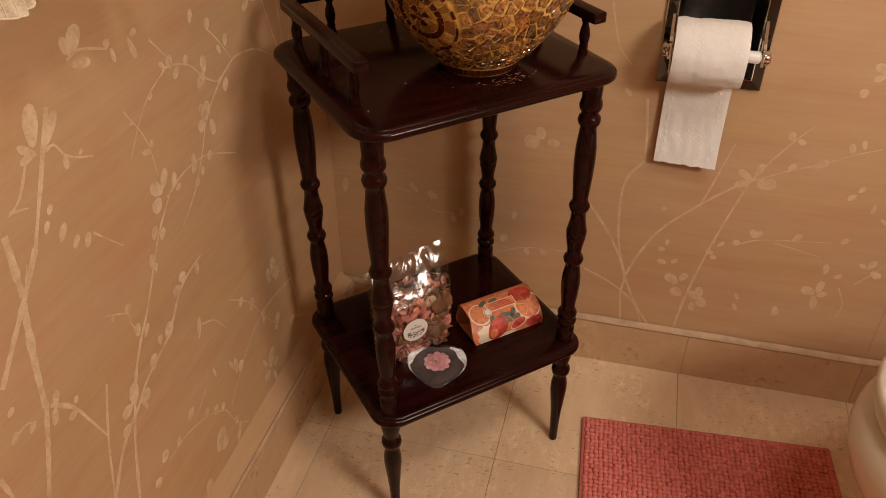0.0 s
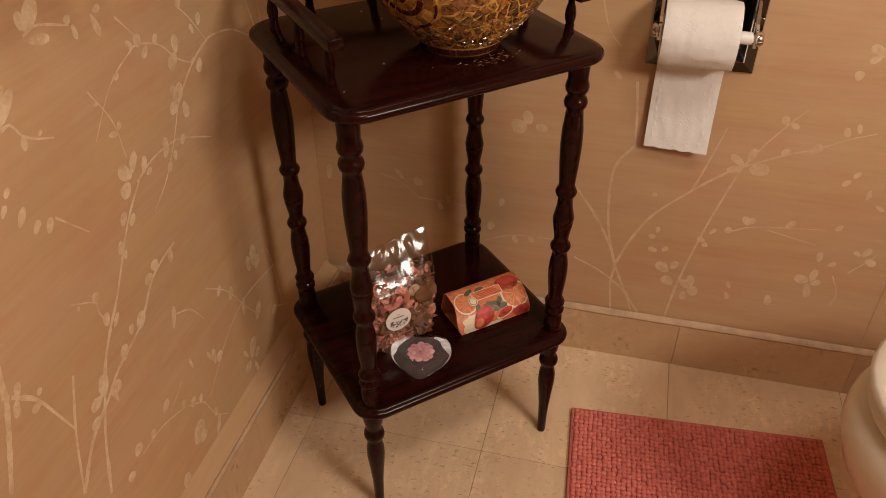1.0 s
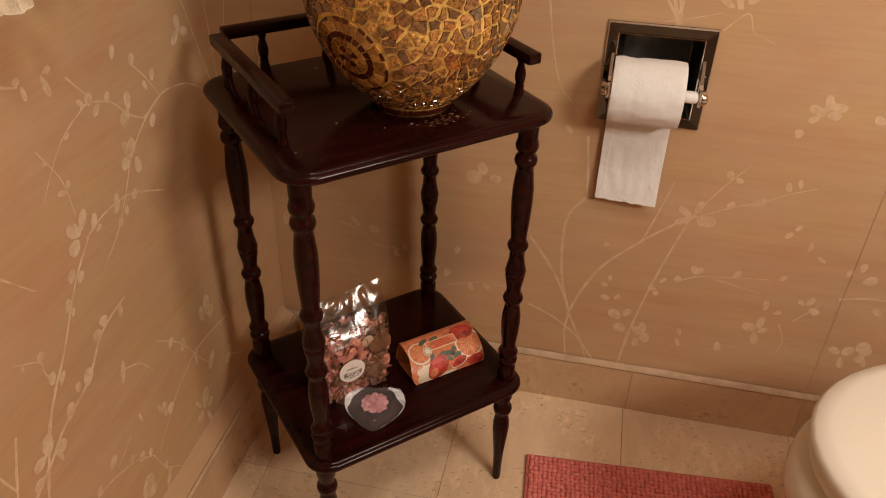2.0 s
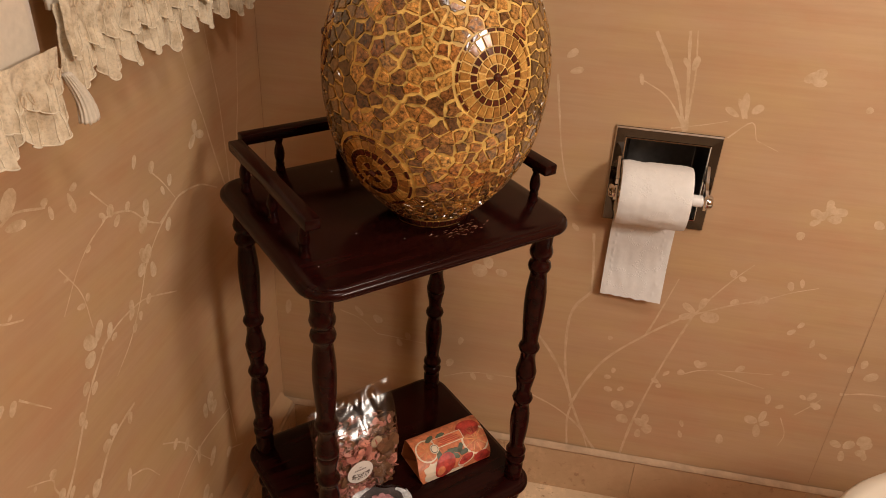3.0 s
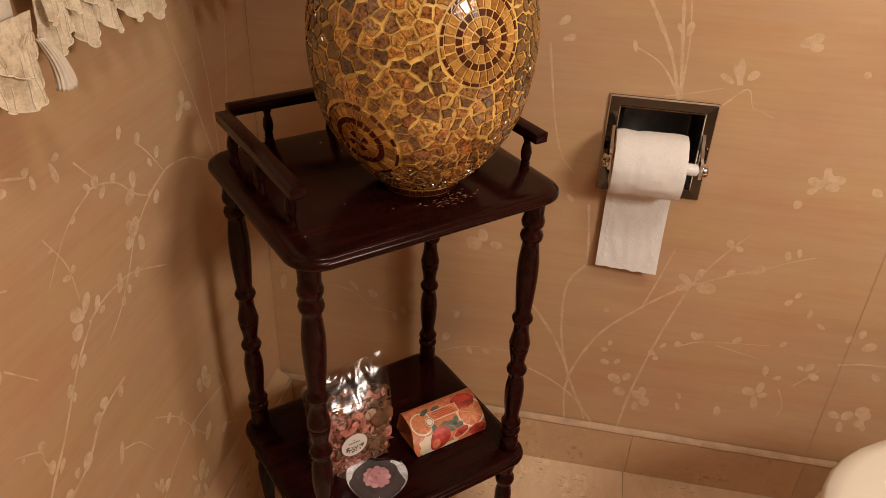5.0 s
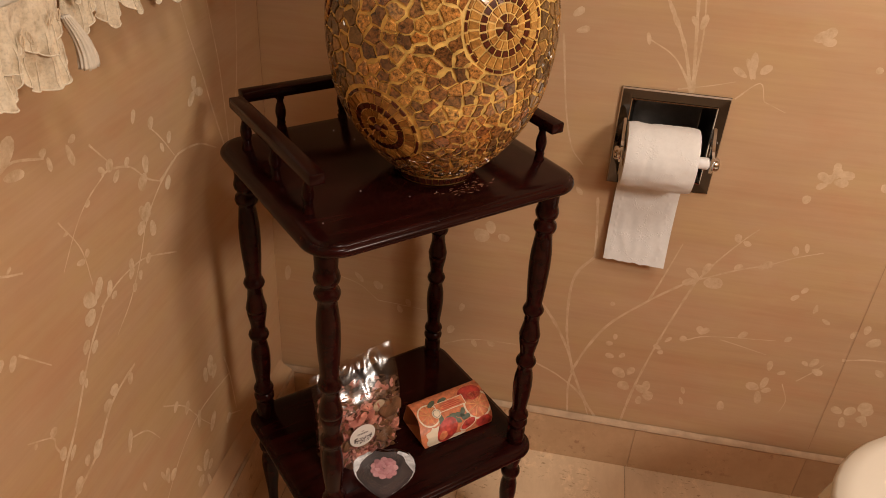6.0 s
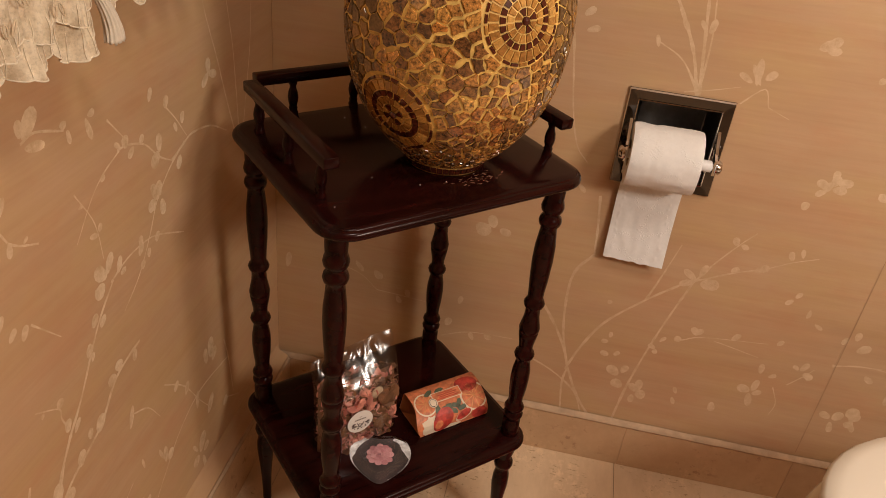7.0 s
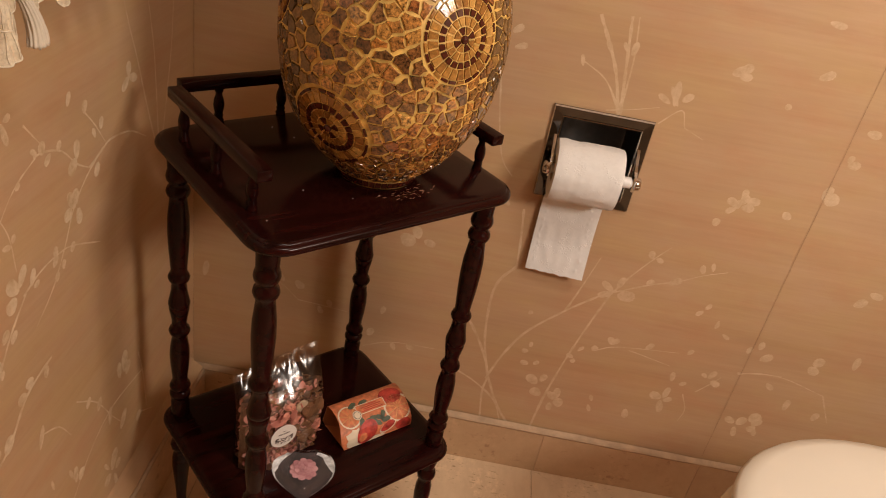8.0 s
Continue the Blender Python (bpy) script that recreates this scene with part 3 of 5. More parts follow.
north_vine(((0.483, 0.213), (0.533, 0.189), (0.579, 0.151), (0.602, 0.099)), 0.005, 0.5)
north_vine(((0.738, 0.314), (0.772, 0.328), (0.878, 0.340)), 0.0025, 0.5)
north_vine(((0.791, 0.325), (0.821, 0.319), (0.871, 0.308)), 0.0025, 0.5)
north_vine(((0.913, 0.251), (0.928, 0.216), (0.924, 0.187)), 0.0025, 0.5)
north_vine(((0.933, 0.262), (0.953, 0.286), (0.966, 0.305)), 0.003, 0.5)
north_vine(((0.318, 0.221), (0.370, 0.241), (0.449, 0.245)), 0.003, 0.5)
north_vine(((0.191, 0.296), (0.229, 0.294), (0.283, 0.290)), 0.0025, 0.5)
north_vine(((0.121, 0.337), (0.159, 0.324), (0.191, 0.296)), 0.0025, 0.5)
for spray in ((0.730, 0.439, 142, 0.029, 0.013), (0.729, 0.436, -159, 0.025, 0.014), (0.735, 0.448, 76, 0.025, 0.013), (0.738, 0.435, 2, 0.031, 0.025), (0.775, 0.517, 112, 0.016, 0.012), (0.781, 0.520, -25, 0.014, 0.010), (0.779, 0.467, 37, 0.015, 0.013), (0.815, 0.475, 36, 0.024, 0.016), (0.864, 0.507, 109, 0.018, 0.011), (0.878, 0.515, 103, 0.017, 0.008), (0.889, 0.436, -132, 0.015, 0.011), (0.891, 0.440, 60, 0.014, 0.010), (0.921, 0.423, -90, 0.016, 0.007), (0.761, 0.330, 125, 0.019, 0.014), (0.758, 0.332, 52, 0.016, 0.013), (0.738, 0.314, 171, 0.013, 0.014)):
    north_leaf(*spray)
for spray in ((0.818, 0.334, 51, 0.019, 0.012), (0.892, 0.341, 51, 0.014, 0.010), (0.618, 0.281, -176, 0.013, 0.011), (0.619, 0.290, 90, 0.013, 0.008), (0.624, 0.251, 162, 0.016, 0.013), (0.633, 0.253, 51, 0.013, 0.010), (0.699, 0.285, 152, 0.015, 0.010), (0.695, 0.277, 17, 0.010, 0.011), (0.703, 0.302, 53, 0.015, 0.008), (0.649, 0.209, 136, 0.028, 0.021), (0.654, 0.217, 66, 0.020, 0.014), (0.661, 0.183, 142, 0.024, 0.021), (0.689, 0.180, 131, 0.023, 0.015), (0.688, 0.175, 6, 0.019, 0.024), (0.690, 0.180, 90, 0.030, 0.015), (0.683, 0.172, -87, 0.020, 0.012)):
    north_leaf(*spray)
for spray in ((0.878, 0.232, 161, 0.024, 0.019), (0.882, 0.233, 84, 0.028, 0.013), (0.878, 0.228, -78, 0.030, 0.014), (0.883, 0.228, 28, 0.017, 0.013), (0.884, 0.275, 95, 0.022, 0.011), (0.899, 0.271, 30, 0.014, 0.010), (0.945, 0.297, 65, 0.021, 0.013), (0.951, 0.293, -27, 0.020, 0.015), (0.942, 0.298, 144, 0.014, 0.009), (0.758, 0.194, 112, 0.016, 0.008), (0.753, 0.185, -68, 0.018, 0.008), (0.823, 0.192, -80, 0.023, 0.014), (0.601, 0.361, 63, 0.009, 0.009), (0.149, 0.351, -53, 0.025, 0.010), (0.184, 0.337, -45, 0.021, 0.017), (0.019, 0.309, 82, 0.034, 0.012)):
    north_leaf(*spray)
for spray in ((0.357, 0.473, -38, 0.029, 0.027), (0.386, 0.469, 104, 0.025, 0.019), (0.396, 0.468, -17, 0.021, 0.016), (0.344, 0.300, 81, 0.018, 0.011), (0.325, 0.246, 72, 0.020, 0.014), (0.377, 0.224, 112, 0.018, 0.011), (0.397, 0.243, -36, 0.017, 0.013), (0.251, 0.293, 111, 0.017, 0.011), (0.229, 0.292, -68, 0.018, 0.011)):
    north_leaf(*spray)
north_vine(((0.650, 0.749), (0.627, 0.817), (0.586, 0.890)), 0.006, 0.8)
north_vine(((0.653, 0.750), (0.642, 0.819), (0.630, 0.895)), 0.006, 0.8)
north_vine(((0.650, 0.754), (0.618, 0.798), (0.579, 0.820)), 0.004, 0.5)
north_vine(((0.651, 0.771), (0.649, 0.835), (0.640, 0.896)), 0.004, 0.5)
north_vine(((0.712, 0.748), (0.740, 0.775), (0.752, 0.749)), 0.003, 0.5)
north_vine(((0.631, 0.753), (0.673, 0.763), (0.707, 0.773)), 0.0025, 0.5)
north_vine(((0.459, 0.815), (0.467, 0.766), (0.479, 0.697), (0.495, 0.642), (0.516, 0.616)), 0.004, 0.5)
north_vine(((0.991, 0.319), (1.024, 0.329), (1.067, 0.332)), 0.003, 0.5)
north_vine(((0.752, 0.749), (0.785, 0.736)), 0.002, 0.5)
for spray in ((0.580, 0.812, 106, 0.018, 0.007), (0.645, 0.840, 82, 0.022, 0.011), (0.640, 0.842, 125, 0.019, 0.008), (0.617, 0.838, 124, 0.022, 0.008), (0.727, 0.778, 96, 0.040, 0.012), (0.732, 0.779, 122, 0.034, 0.009), (0.736, 0.788, 43, 0.019, 0.013), (0.720, 0.781, 150, 0.024, 0.010), (0.875, 0.641, 156, 0.022, 0.014), (0.879, 0.644, 78, 0.019, 0.015), (0.880, 0.640, -3, 0.021, 0.015), (0.873, 0.637, -142, 0.018, 0.011), (0.851, 0.598, 90, 0.015, 0.014), (0.949, 0.634, 51, 0.013, 0.019), (0.792, 0.842, 29, 0.023, 0.016), (0.804, 0.840, 6, 0.019, 0.012)):
    north_leaf(*spray)
for spray in ((0.469, 0.841, 43, 0.019, 0.012), (0.476, 0.820, 20, 0.020, 0.011), (1.024, 0.207, 148, 0.022, 0.015), (1.030, 0.205, 61, 0.023, 0.019), (1.028, 0.200, -78, 0.025, 0.012), (1.057, 0.210, 58, 0.022, 0.021), (1.059, 0.208, -63, 0.025, 0.011), (0.990, 0.367, 75, 0.016, 0.011), (1.016, 0.358, 33, 0.024, 0.018), (1.047, 0.312, -41, 0.020, 0.012), (0.920, 0.405, 81, 0.013, 0.008), (0.936, 0.397, -33, 0.017, 0.008), (0.511, 0.577, -50, 0.017, 0.009)):
    north_leaf(*spray)
north_vine(((0.990, 0.322), (1.064, 0.330), (1.152, 0.307)), 0.0035, 0.5)
north_vine(((1.152, 0.307), (1.184, 0.248)), 0.003, 0.5)
for spray in ((1.001, 0.671, 50, 0.023, 0.025), (0.995, 0.677, 76, 0.025, 0.016), (1.007, 0.741, 3, 0.020, 0.015), (1.007, 0.743, 78, 0.014, 0.011), (0.876, 0.650, -117, 0.016, 0.016), (0.882, 0.653, -2, 0.024, 0.016), (0.878, 0.654, 90, 0.017, 0.012), (1.111, 0.366, 66, 0.022, 0.021), (1.103, 0.364, -35, 0.024, 0.019), (1.178, 0.374, 92, 0.029, 0.014), (1.137, 0.531, -14, 0.025, 0.014), (1.121, 0.502, 36, 0.024, 0.018), (1.098, 0.258, 88, 0.027, 0.013), (1.049, 0.218, 53, 0.025, 0.026), (1.063, 0.210, -117, 0.018, 0.018), (1.009, 0.379, 90, 0.018, 0.012)):
    north_leaf(*spray)
for spray in ((1.155, 0.247, 76, 0.021, 0.015), (0.803, 0.846, 41, 0.020, 0.016), (0.913, 0.859, 28, 0.024, 0.015), (0.885, 0.806, 61, 0.010, 0.011), (0.896, 0.938, -7, 0.026, 0.011), (1.013, 0.796, -10, 0.023, 0.015)):
    north_leaf(*spray)
west(-0.145, 0.62, -0.25, 0.93, 0.006, 0.004)
west(-0.14, 0.62, -0.18, 0.94, -0.008, 0.004)
west(-0.13, 0.62, -0.06, 0.93, -0.008, 0.004)
blossom(on_west, wall_west, -0.225, 0.755, 0.06, 3, -9.0)


def seam(at, wall, u, z0, z1, w=0.0011):
    bm = bmesh.new()
    n = 40
    rows = []
    for k in range(n + 1):
        z = z0 + (z1 - z0) * k / n
        x = u + 0.0006 * noise.noise((z * 18, u * 10, 0))
        ww = w * (0.55 + 0.6 * abs(noise.noise((z * 26, u, 4))))
        rows.append([bm.verts.new(at(x + s * ww / 2, z, 0.0007)) for s in (-1, 1)])
    for a, b in zip(rows, rows[1:]):
        bm.faces.new((a[0], b[0], b[1], a[1]))
    part("paper_seam", bm, SEAM, wall)


seam(on_north, wall_north, 0.996, 0.113, 1.4, 0.0009)
seam(on_west, wall_west, -0.004, 0.113, 1.4, 0.0016)


# ---- table ----
TABLE = pose(0.2755, -0.2480, 0.0, 0, 0, 43.5)
TOP_Z, SHELF_Z = 0.708, 0.2405
THX, THY = 0.184, 0.158


def turned_leg():
    h = 0.4555
    pr = []
    for t, r in ((0.0, 13.5), (0.062, 13.5), (0.068, 11.5), (0.078, 12.0), (0.086, 15.0), (0.096, 15.4), (0.104, 13.0), (0.108, 11.6), (0.116, 14.4), (0.126, 15.4), (0.137, 13.5), (0.145, 10.8),
                 (0.17, 11.2), (0.21, 13.2), (0.255, 14.2), (0.29, 13.6), (0.325, 11.0), (0.337, 10.6), (0.345, 13.6), (0.357, 15.2), (0.368, 13.6), (0.376, 10.2), (0.40, 10.8), (0.43, 13.2), (0.446, 14.3), (0.450, 13.4), (0.454, 14.6), (0.466, 15.2), (0.478, 14.0), (0.51, 11.2), (0.542, 10.4),
                 (0.550, 13.6), (0.562, 15.2), (0.573, 13.4), (0.580, 11.0), (0.60, 11.4), (0.66, 13.4), (0.72, 14.6), (0.77, 14.2), (0.82, 11.8), (0.838, 11.0), (0.846, 14.2), (0.858, 15.6), (0.87, 14.2), (0.876, 11.6), (0.886, 11.8), (0.894, 14.6), (0.906, 15.6), (0.918, 14.4), (0.928, 13.0), (1.0, 14.4)):
        pr.append((r * 0.001, t * h))
    return lathe(pr, 20)


def turned_foot():
    pr = [(r * 0.001, z) for r, z in ((6.5, 0), (7.2, 0.004), (7.4, 0.03), (8.6, 0.065), (11.5, 0.10), (13.6, 0.125), (13.2, 0.143), (10.6, 0.157), (10.2, 0.162), (14.2, 0.166), (15.4, 0.172), (14.4, 0.178), (10.8, 0.182), (11.2, 0.188), (14.0, 0.200), (15.2, 0.212), (15.0, 0.2265))]
    return lathe(pr, 20)


def gallery_spindle():
    pr = [(r * 0.001, z) for r, z in ((6.4, 0), (6.8, 0.003), (5.2, 0.006), (6.2, 0.009), (5.0, 0.012), (6.6, 0.018), (7.2, 0.024), (6.2, 0.031), (4.4, 0.037), (4.2, 0.040), (5.8, 0.0425), (5.8, 0.046))]
    return lathe(pr, 14)


EDGE = ((0.0075, 0.0), (0.003, 0.0012), (0.0008, 0.004), (0.0, 0.008), (0.0006, 0.0125), (0.003, 0.0165), (0.006, 0.0178), (0.0066, 0.0192), (0.0085, 0.0205), (0.011, 0.022))


def make_table():
    root = tagged(empty("side_table", TABLE), "dark mahogany two-tier side table with turned legs and low gallery rail", "side table")
    part("tabletop", slab(THX, THY, 0.040, [(i, TOP_Z - 0.0155 + z * 0.7045) for i, z in EDGE]), WOOD, root, "moulded board, scratched near the vase", True, 40)
    part("lower_shelf", slab(THX - 0.001, 0.151, 0.036, [(i, SHELF_Z - 0.0155 + z * 0.7045) for i, z in EDGE]), WOOD, root, "", True, 40)
    leg_me, foot_me, spin_me = mesh_of("leg", turned_leg(), WOOD, True, 50), mesh_of("foot", turned_foot(), WOOD, True, 50), mesh_of("gallery_spindle", gallery_spindle(), WOOD, True, 50)
    for sx in (-1, 1):
        for sy in (-1, 1):
            for nm, me, z in (("leg", leg_me, SHELF_Z - 0.001), ("foot", foot_me, 0.0)):
                ob = new(nm, me)
                ob.matrix_basis = pose(sx * 0.156, sy * 0.122, z, 0, 0, 37 * sx + 20 * sy)
                ob.parent = root
    rail_h = TOP_Z + 0.046
    for nm, lo, hi in (("gallery_rail", (-0.163, -0.102, rail_h), (-0.144, 0.136, rail_h + 0.014)),
                       ("gallery_rail", (-0.142, 0.141, rail_h), (0.148, 0.160, rail_h + 0.014)),
                       ("gallery_rail", (0.155, -0.112, rail_h), (0.174, 0.138, rail_h + 0.014))):
        part(nm, box(bmesh.new(), lo, hi, 0.0022, 2), WOOD, root, "", True, 40)
    for x, y in ((-0.1535, -0.074), (-0.1535, 0.017), (-0.1535, 0.108), (-0.09, 0.1490), (0.0, 0.1490), (0.09, 0.1490), (0.1645, -0.084), (0.1645, 0.010), (0.1645, 0.104)):
        ob = new("gallery_spindle", spin_me)
        ob.matrix_basis = pose(x, y, TOP_Z - 0.0005)
        ob.parent = root
    # worn patch and loose flecks on the board
    rng = random.Random(5)
    bm = bmesh.new()
    for _ in range(46):
        x, y = rng.gauss(0.035, 0.017), rng.gauss(-0.108, 0.006)
        a, l, w = rng.gauss(0.1, 0.25), rng.uniform(0.001, 0.005), rng.uniform(0.0003, 0.0008)
        ca, sa = math.cos(a), math.sin(a)
        bm.faces.new([bm.verts.new((x + p * ca - q * sa, y + p * sa + q * ca, TOP_Z + 0.0003)) for p, q in ((-l, 0), (0, -w), (l, 0), (0, w))])
    part("scratch", bm, CHIP, root, "worn scratches down to bare wood")
    bm = bmesh.new()
    for _ in range(14):
        x, y, s = rng.uniform(-0.15, 0.16), rng.uniform(-0.13, 0.12), rng.uniform(0.0003, 0.0008)
        bmesh.ops.create_icosphere(bm, subdivisions=1, radius=s, matrix=Matrix.Translation((x, y, TOP_Z + s * 0.5)))
    tagged(part("dust", bm, WHITE, root), "pale dust flecks", "", "", "stuff")
    return root


make_table()

# ---- vase ----
VX, VY, VZ = 0.328, -0.260, TOP_Z
PROFILE = ((0.0, 0.047), (0.014, 0.055), (0.034, 0.075), (0.054, 0.0915), (0.074, 0.1045), (0.094, 0.114), (0.114, 0.121), (0.134, 0.1245), (0.154, 0.1275), (0.174, 0.1288), (0.194, 0.1285), (0.214, 0.1265),
           (0.234, 0.1222), (0.254, 0.1152), (0.274, 0.1060), (0.294, 0.092), (0.314, 0.076), (0.330, 0.064), (0.342, 0.058), (0.356, 0.060))
V_TOP = 0.335


def vr(z):
    return smooth_curve(PROFILE, max(0.0, min(0.356, z)))


def vase_spot(a, z, out=0.0):
    r = vr(z)
    s = (vr(min(z + 0.004, 0.35)) - vr(max(z - 0.004, 0))) / 0.008
    n = Vector((math.cos(a), math.sin(a), -s)).normalized()
    return Vector((r * math.cos(a), r * math.sin(a), z)) + n * out, n


def tile(points, lift=0.0016, rim=0.0007, tip=0.0):
    """A thin raised chip on the vase from points on its skin, given as angle and height."""
    bm = bmesh.new()
    low, high = [], []
    ca = math.atan2(sum(math.sin(p[0]) for p in points), sum(math.cos(p[0]) for p in points))
    cz = sum(p[1] for p in points) / len(points)
    c, _ = vase_spot(ca, cz)
    turn = (ca * 917 + cz * 7331) % 6.283
    lean = Vector((math.cos(turn), math.sin(turn), math.sin(turn * 2.7))) * tip
    for a, z in points:
        p, n = vase_spot(a, z)
        low.append(bm.verts.new(p - n * 0.0003))
        q = p + n * max(0.0006, lift + lean.dot(p - c) / 0.01)
        high.append(bm.verts.new(q + (c - p).normalized() * min(rim, 0.3 * (c - p).length)))
    for k in range(len(points)):
        j = (k + 1) % len(points)
        bm.faces.new((low[k], low[j], high[j], high[k]))
    bm.faces.new(high)
    return bm


def plane_frame(a, z):
    p, n = vase_spot(a, z)
    t = Vector((-math.sin(a), math.cos(a), 0))
    return p, t, n.cross(t), n


def to_skin(p):
    return math.atan2(p.y, p.x), max(0.004, min(V_TOP, p.z))


def make_vase():
    root = tagged(empty("mosaic_vase", pose(VX, VY, VZ)), "large amber and gold glass mosaic vase with sunburst medallions", "vase")
    n = 48
    prof = [(vr(0.356 * k / 44), 0.356 * k / 44) for k in range(45)]
    inner = [(r - 0.006, z) for r, z in prof[::-1] if z > 0.006]
    part("body", lathe(prof + inner, n), VGROUT, root, "gold grout between the chips", True)
    wheels = [(radians(-50.0), 0.212, 0.047), (radians(-114.0), 0.092, 0.050), (radians(-165.0), 0.222, 0.047), (radians(12.0), 0.100, 0.050), (radians(75.0), 0.211, 0.047), (radians(135.0), 0.10, 0.050)]
    # medallions: a stud with rings of chips
    for wa, wz, wr in wheels:
        p0, t, u, nn = plane_frame(wa, wz)
        med = new("medallion")
        med.parent = root
        k = wr / 0.047

        def ring(r0, r1, count, mats, phase=0.0):
            for i in range(count):
                a0, a1 = 2 * math.pi * (i + phase) / count, 2 * math.pi * (i + 1 + phase) / count
                g0, g1 = 0.0009 / max(r0, 0.002), 0.0009 / r1
                pts = [to_skin(p0 + (t * math.cos(a) + u * math.sin(a)) * r) for r, a in ((r0, a0 + g0), (r1, a0 + g1), (r1, (a0 + a1) / 2), (r1, a1 - g1), (r0, a1 - g0))]
                part("chip", tile(pts, 0.0014, 0.0004, 0.0004), mats[i % len(mats)], med)
        ring(0.0052 * k, 0.0128 * k, 8, (WHEEL_DARK, WHEEL_GOLD))
        ring(0.0140 * k, 0.0222 * k, 16, (WHEEL_GOLD,), 0.2)
        ring(0.0234 * k, 0.0300 * k, 20, (WHEEL_DARK,), 0.4)
        ring(0.0312 * k, 0.0425 * k, 26, (WHEEL_GOLD,), 0.1)
        ring(0.0437 * k, 0.0470 * k, 26, (WHEEL_DARK, WHEEL_GOLD, WHEEL_DARK), 0.3)
        bm = bmesh.new()
        m = Matrix.Translation(p0) @ nn.to_track_quat("Z", "Y").to_matrix().to_4x4()
        lathe([(0.0045, 0.0), (0.0044, 0.0016), (0.0032, 0.003), (0.001, 0.0036)], 12, bm, m)
        part("stud", bm, WHEEL_DARK, med, "", True, 40)
    # irregular chips: seeds spread over the skin, each one's cell cut by its neighbours
    rng = random.Random(11)
    seeds = []
    tries = 0
    while tries < 16000:
        tries += 1
        z = rng.uniform(0.016, V_TOP)
        if rng.random() > vr(z) / 0.132:
            continue
        a = rng.uniform(-math.pi, math.pi)
        p, _ = vase_spot(a, z)
        gap = rng.uniform(0.0075, 0.0195) + 0.004 * noise.noise((p.x * 14, p.y * 14, p.z * 14))
        gap *= 0.72 if z < 0.08 else 1.0
        if any((p - vase_spot(wa, wz)[0]).length < wr + 0.004 for wa, wz, wr in wheels):
            continue
        if all((p - q).length > gap for q, _, _ in seeds):
            seeds.append((p, a, z))
    cells = []
    hubs = [(vase_spot(wa, wz)[0], wr) for wa, wz, wr in wheels]
    for i, (p, a, z) in enumerate(seeds):
        p0, t, u, nn = plane_frame(a, z)
        poly = [Vector((0.03 * math.cos(2 * math.pi * k / 10), 0.03 * math.sin(2 * math.pi * k / 10))) for k in range(10)]
        cuts = []
        for j, (q, _, _) in enumerate(seeds):
            d = q - p
            if j != i and d.length < 0.06:
                w = Vector((d.dot(t), d.dot(u)))
                cuts.append((w.normalized(), w.length * rng.uniform(0.445, 0.55) - rng.uniform(0.0001, 0.0013)))
        for hp, hr in hubs:
            d = hp - p
            if d.length < hr + 0.04:
                w = Vector((d.dot(t), d.dot(u)))
                cuts.append((w.normalized(), d.length - hr - 0.001))
        cuts.append((Vector((0, 1)), V_TOP - z))
        cuts.append((Vector((0, -1)), z - 0.0135))
        for nrm, lim in cuts:
            out = []
            for k in range(len(poly)):
                c, d = poly[k], poly[(k + 1) % len(poly)]
                sc, sd = c.dot(nrm) - lim, d.dot(nrm) - lim
                if sc <= 0:
                    out.append(c)
                if (sc < 0) != (sd < 0):
                    out.append(c + (d - c) * (sc / (sc - sd)))
            poly = out
            if len(poly) < 3:
                break
        clean = [c for k, c in enumerate(poly) if (c - poly[k - 1]).length > 0.0012]
        if len(clean) < 3 or max(c.length for c in clean) < 0.004:
            continue
        rough = []
        clean = [c * rng.uniform(0.84, 1.07) for c in clean]
        for k, c in enumerate(clean):
            d = clean[(k + 1) % len(clean)]
            rough.append(c)
            if (d - c).length > 0.007:
                rough.append((c + d) / 2 - (c + d).normalized() * rng.uniform(-0.0006, 0.0017))
        cells.append((a, [to_skin(p0 + t * c.x + u * c.y) for c in rough]))
    facing = radians(-75)
    cells.sort(key=lambda c: abs((c[0] - facing + math.pi) % (2 * math.pi) - math.pi))
    for _, pts in cells[:290]:
        part("chip", tile(pts, tip=0.00018), AMBER, root)
    bm = bmesh.new()
    for _, pts in cells[290:]:
        me = bpy.data.meshes.new("chip_far")
        b2 = tile(pts)
        b2.to_mesh(me)
        b2.free()
        bm.from_mesh(me)
        bpy.data.meshes.remove(me)
    tagged(part("rear_mosaic", bm, AMBER_FAR, root), "amber glass chips", "", "", "stuff")
    # foot ring of small dark chips
    m = 44
    for k in range(m):
        a0, a1 = 2 * math.pi * k / m, 2 * math.pi * (k + 0.88) / m
        part("foot_chip", tile([(a0, 0.003), (a1, 0.003), (a1, 0.0118), (a0, 0.0118)], 0.0012, 0.0003), WHEEL_DARK, root)
    return root


make_vase()


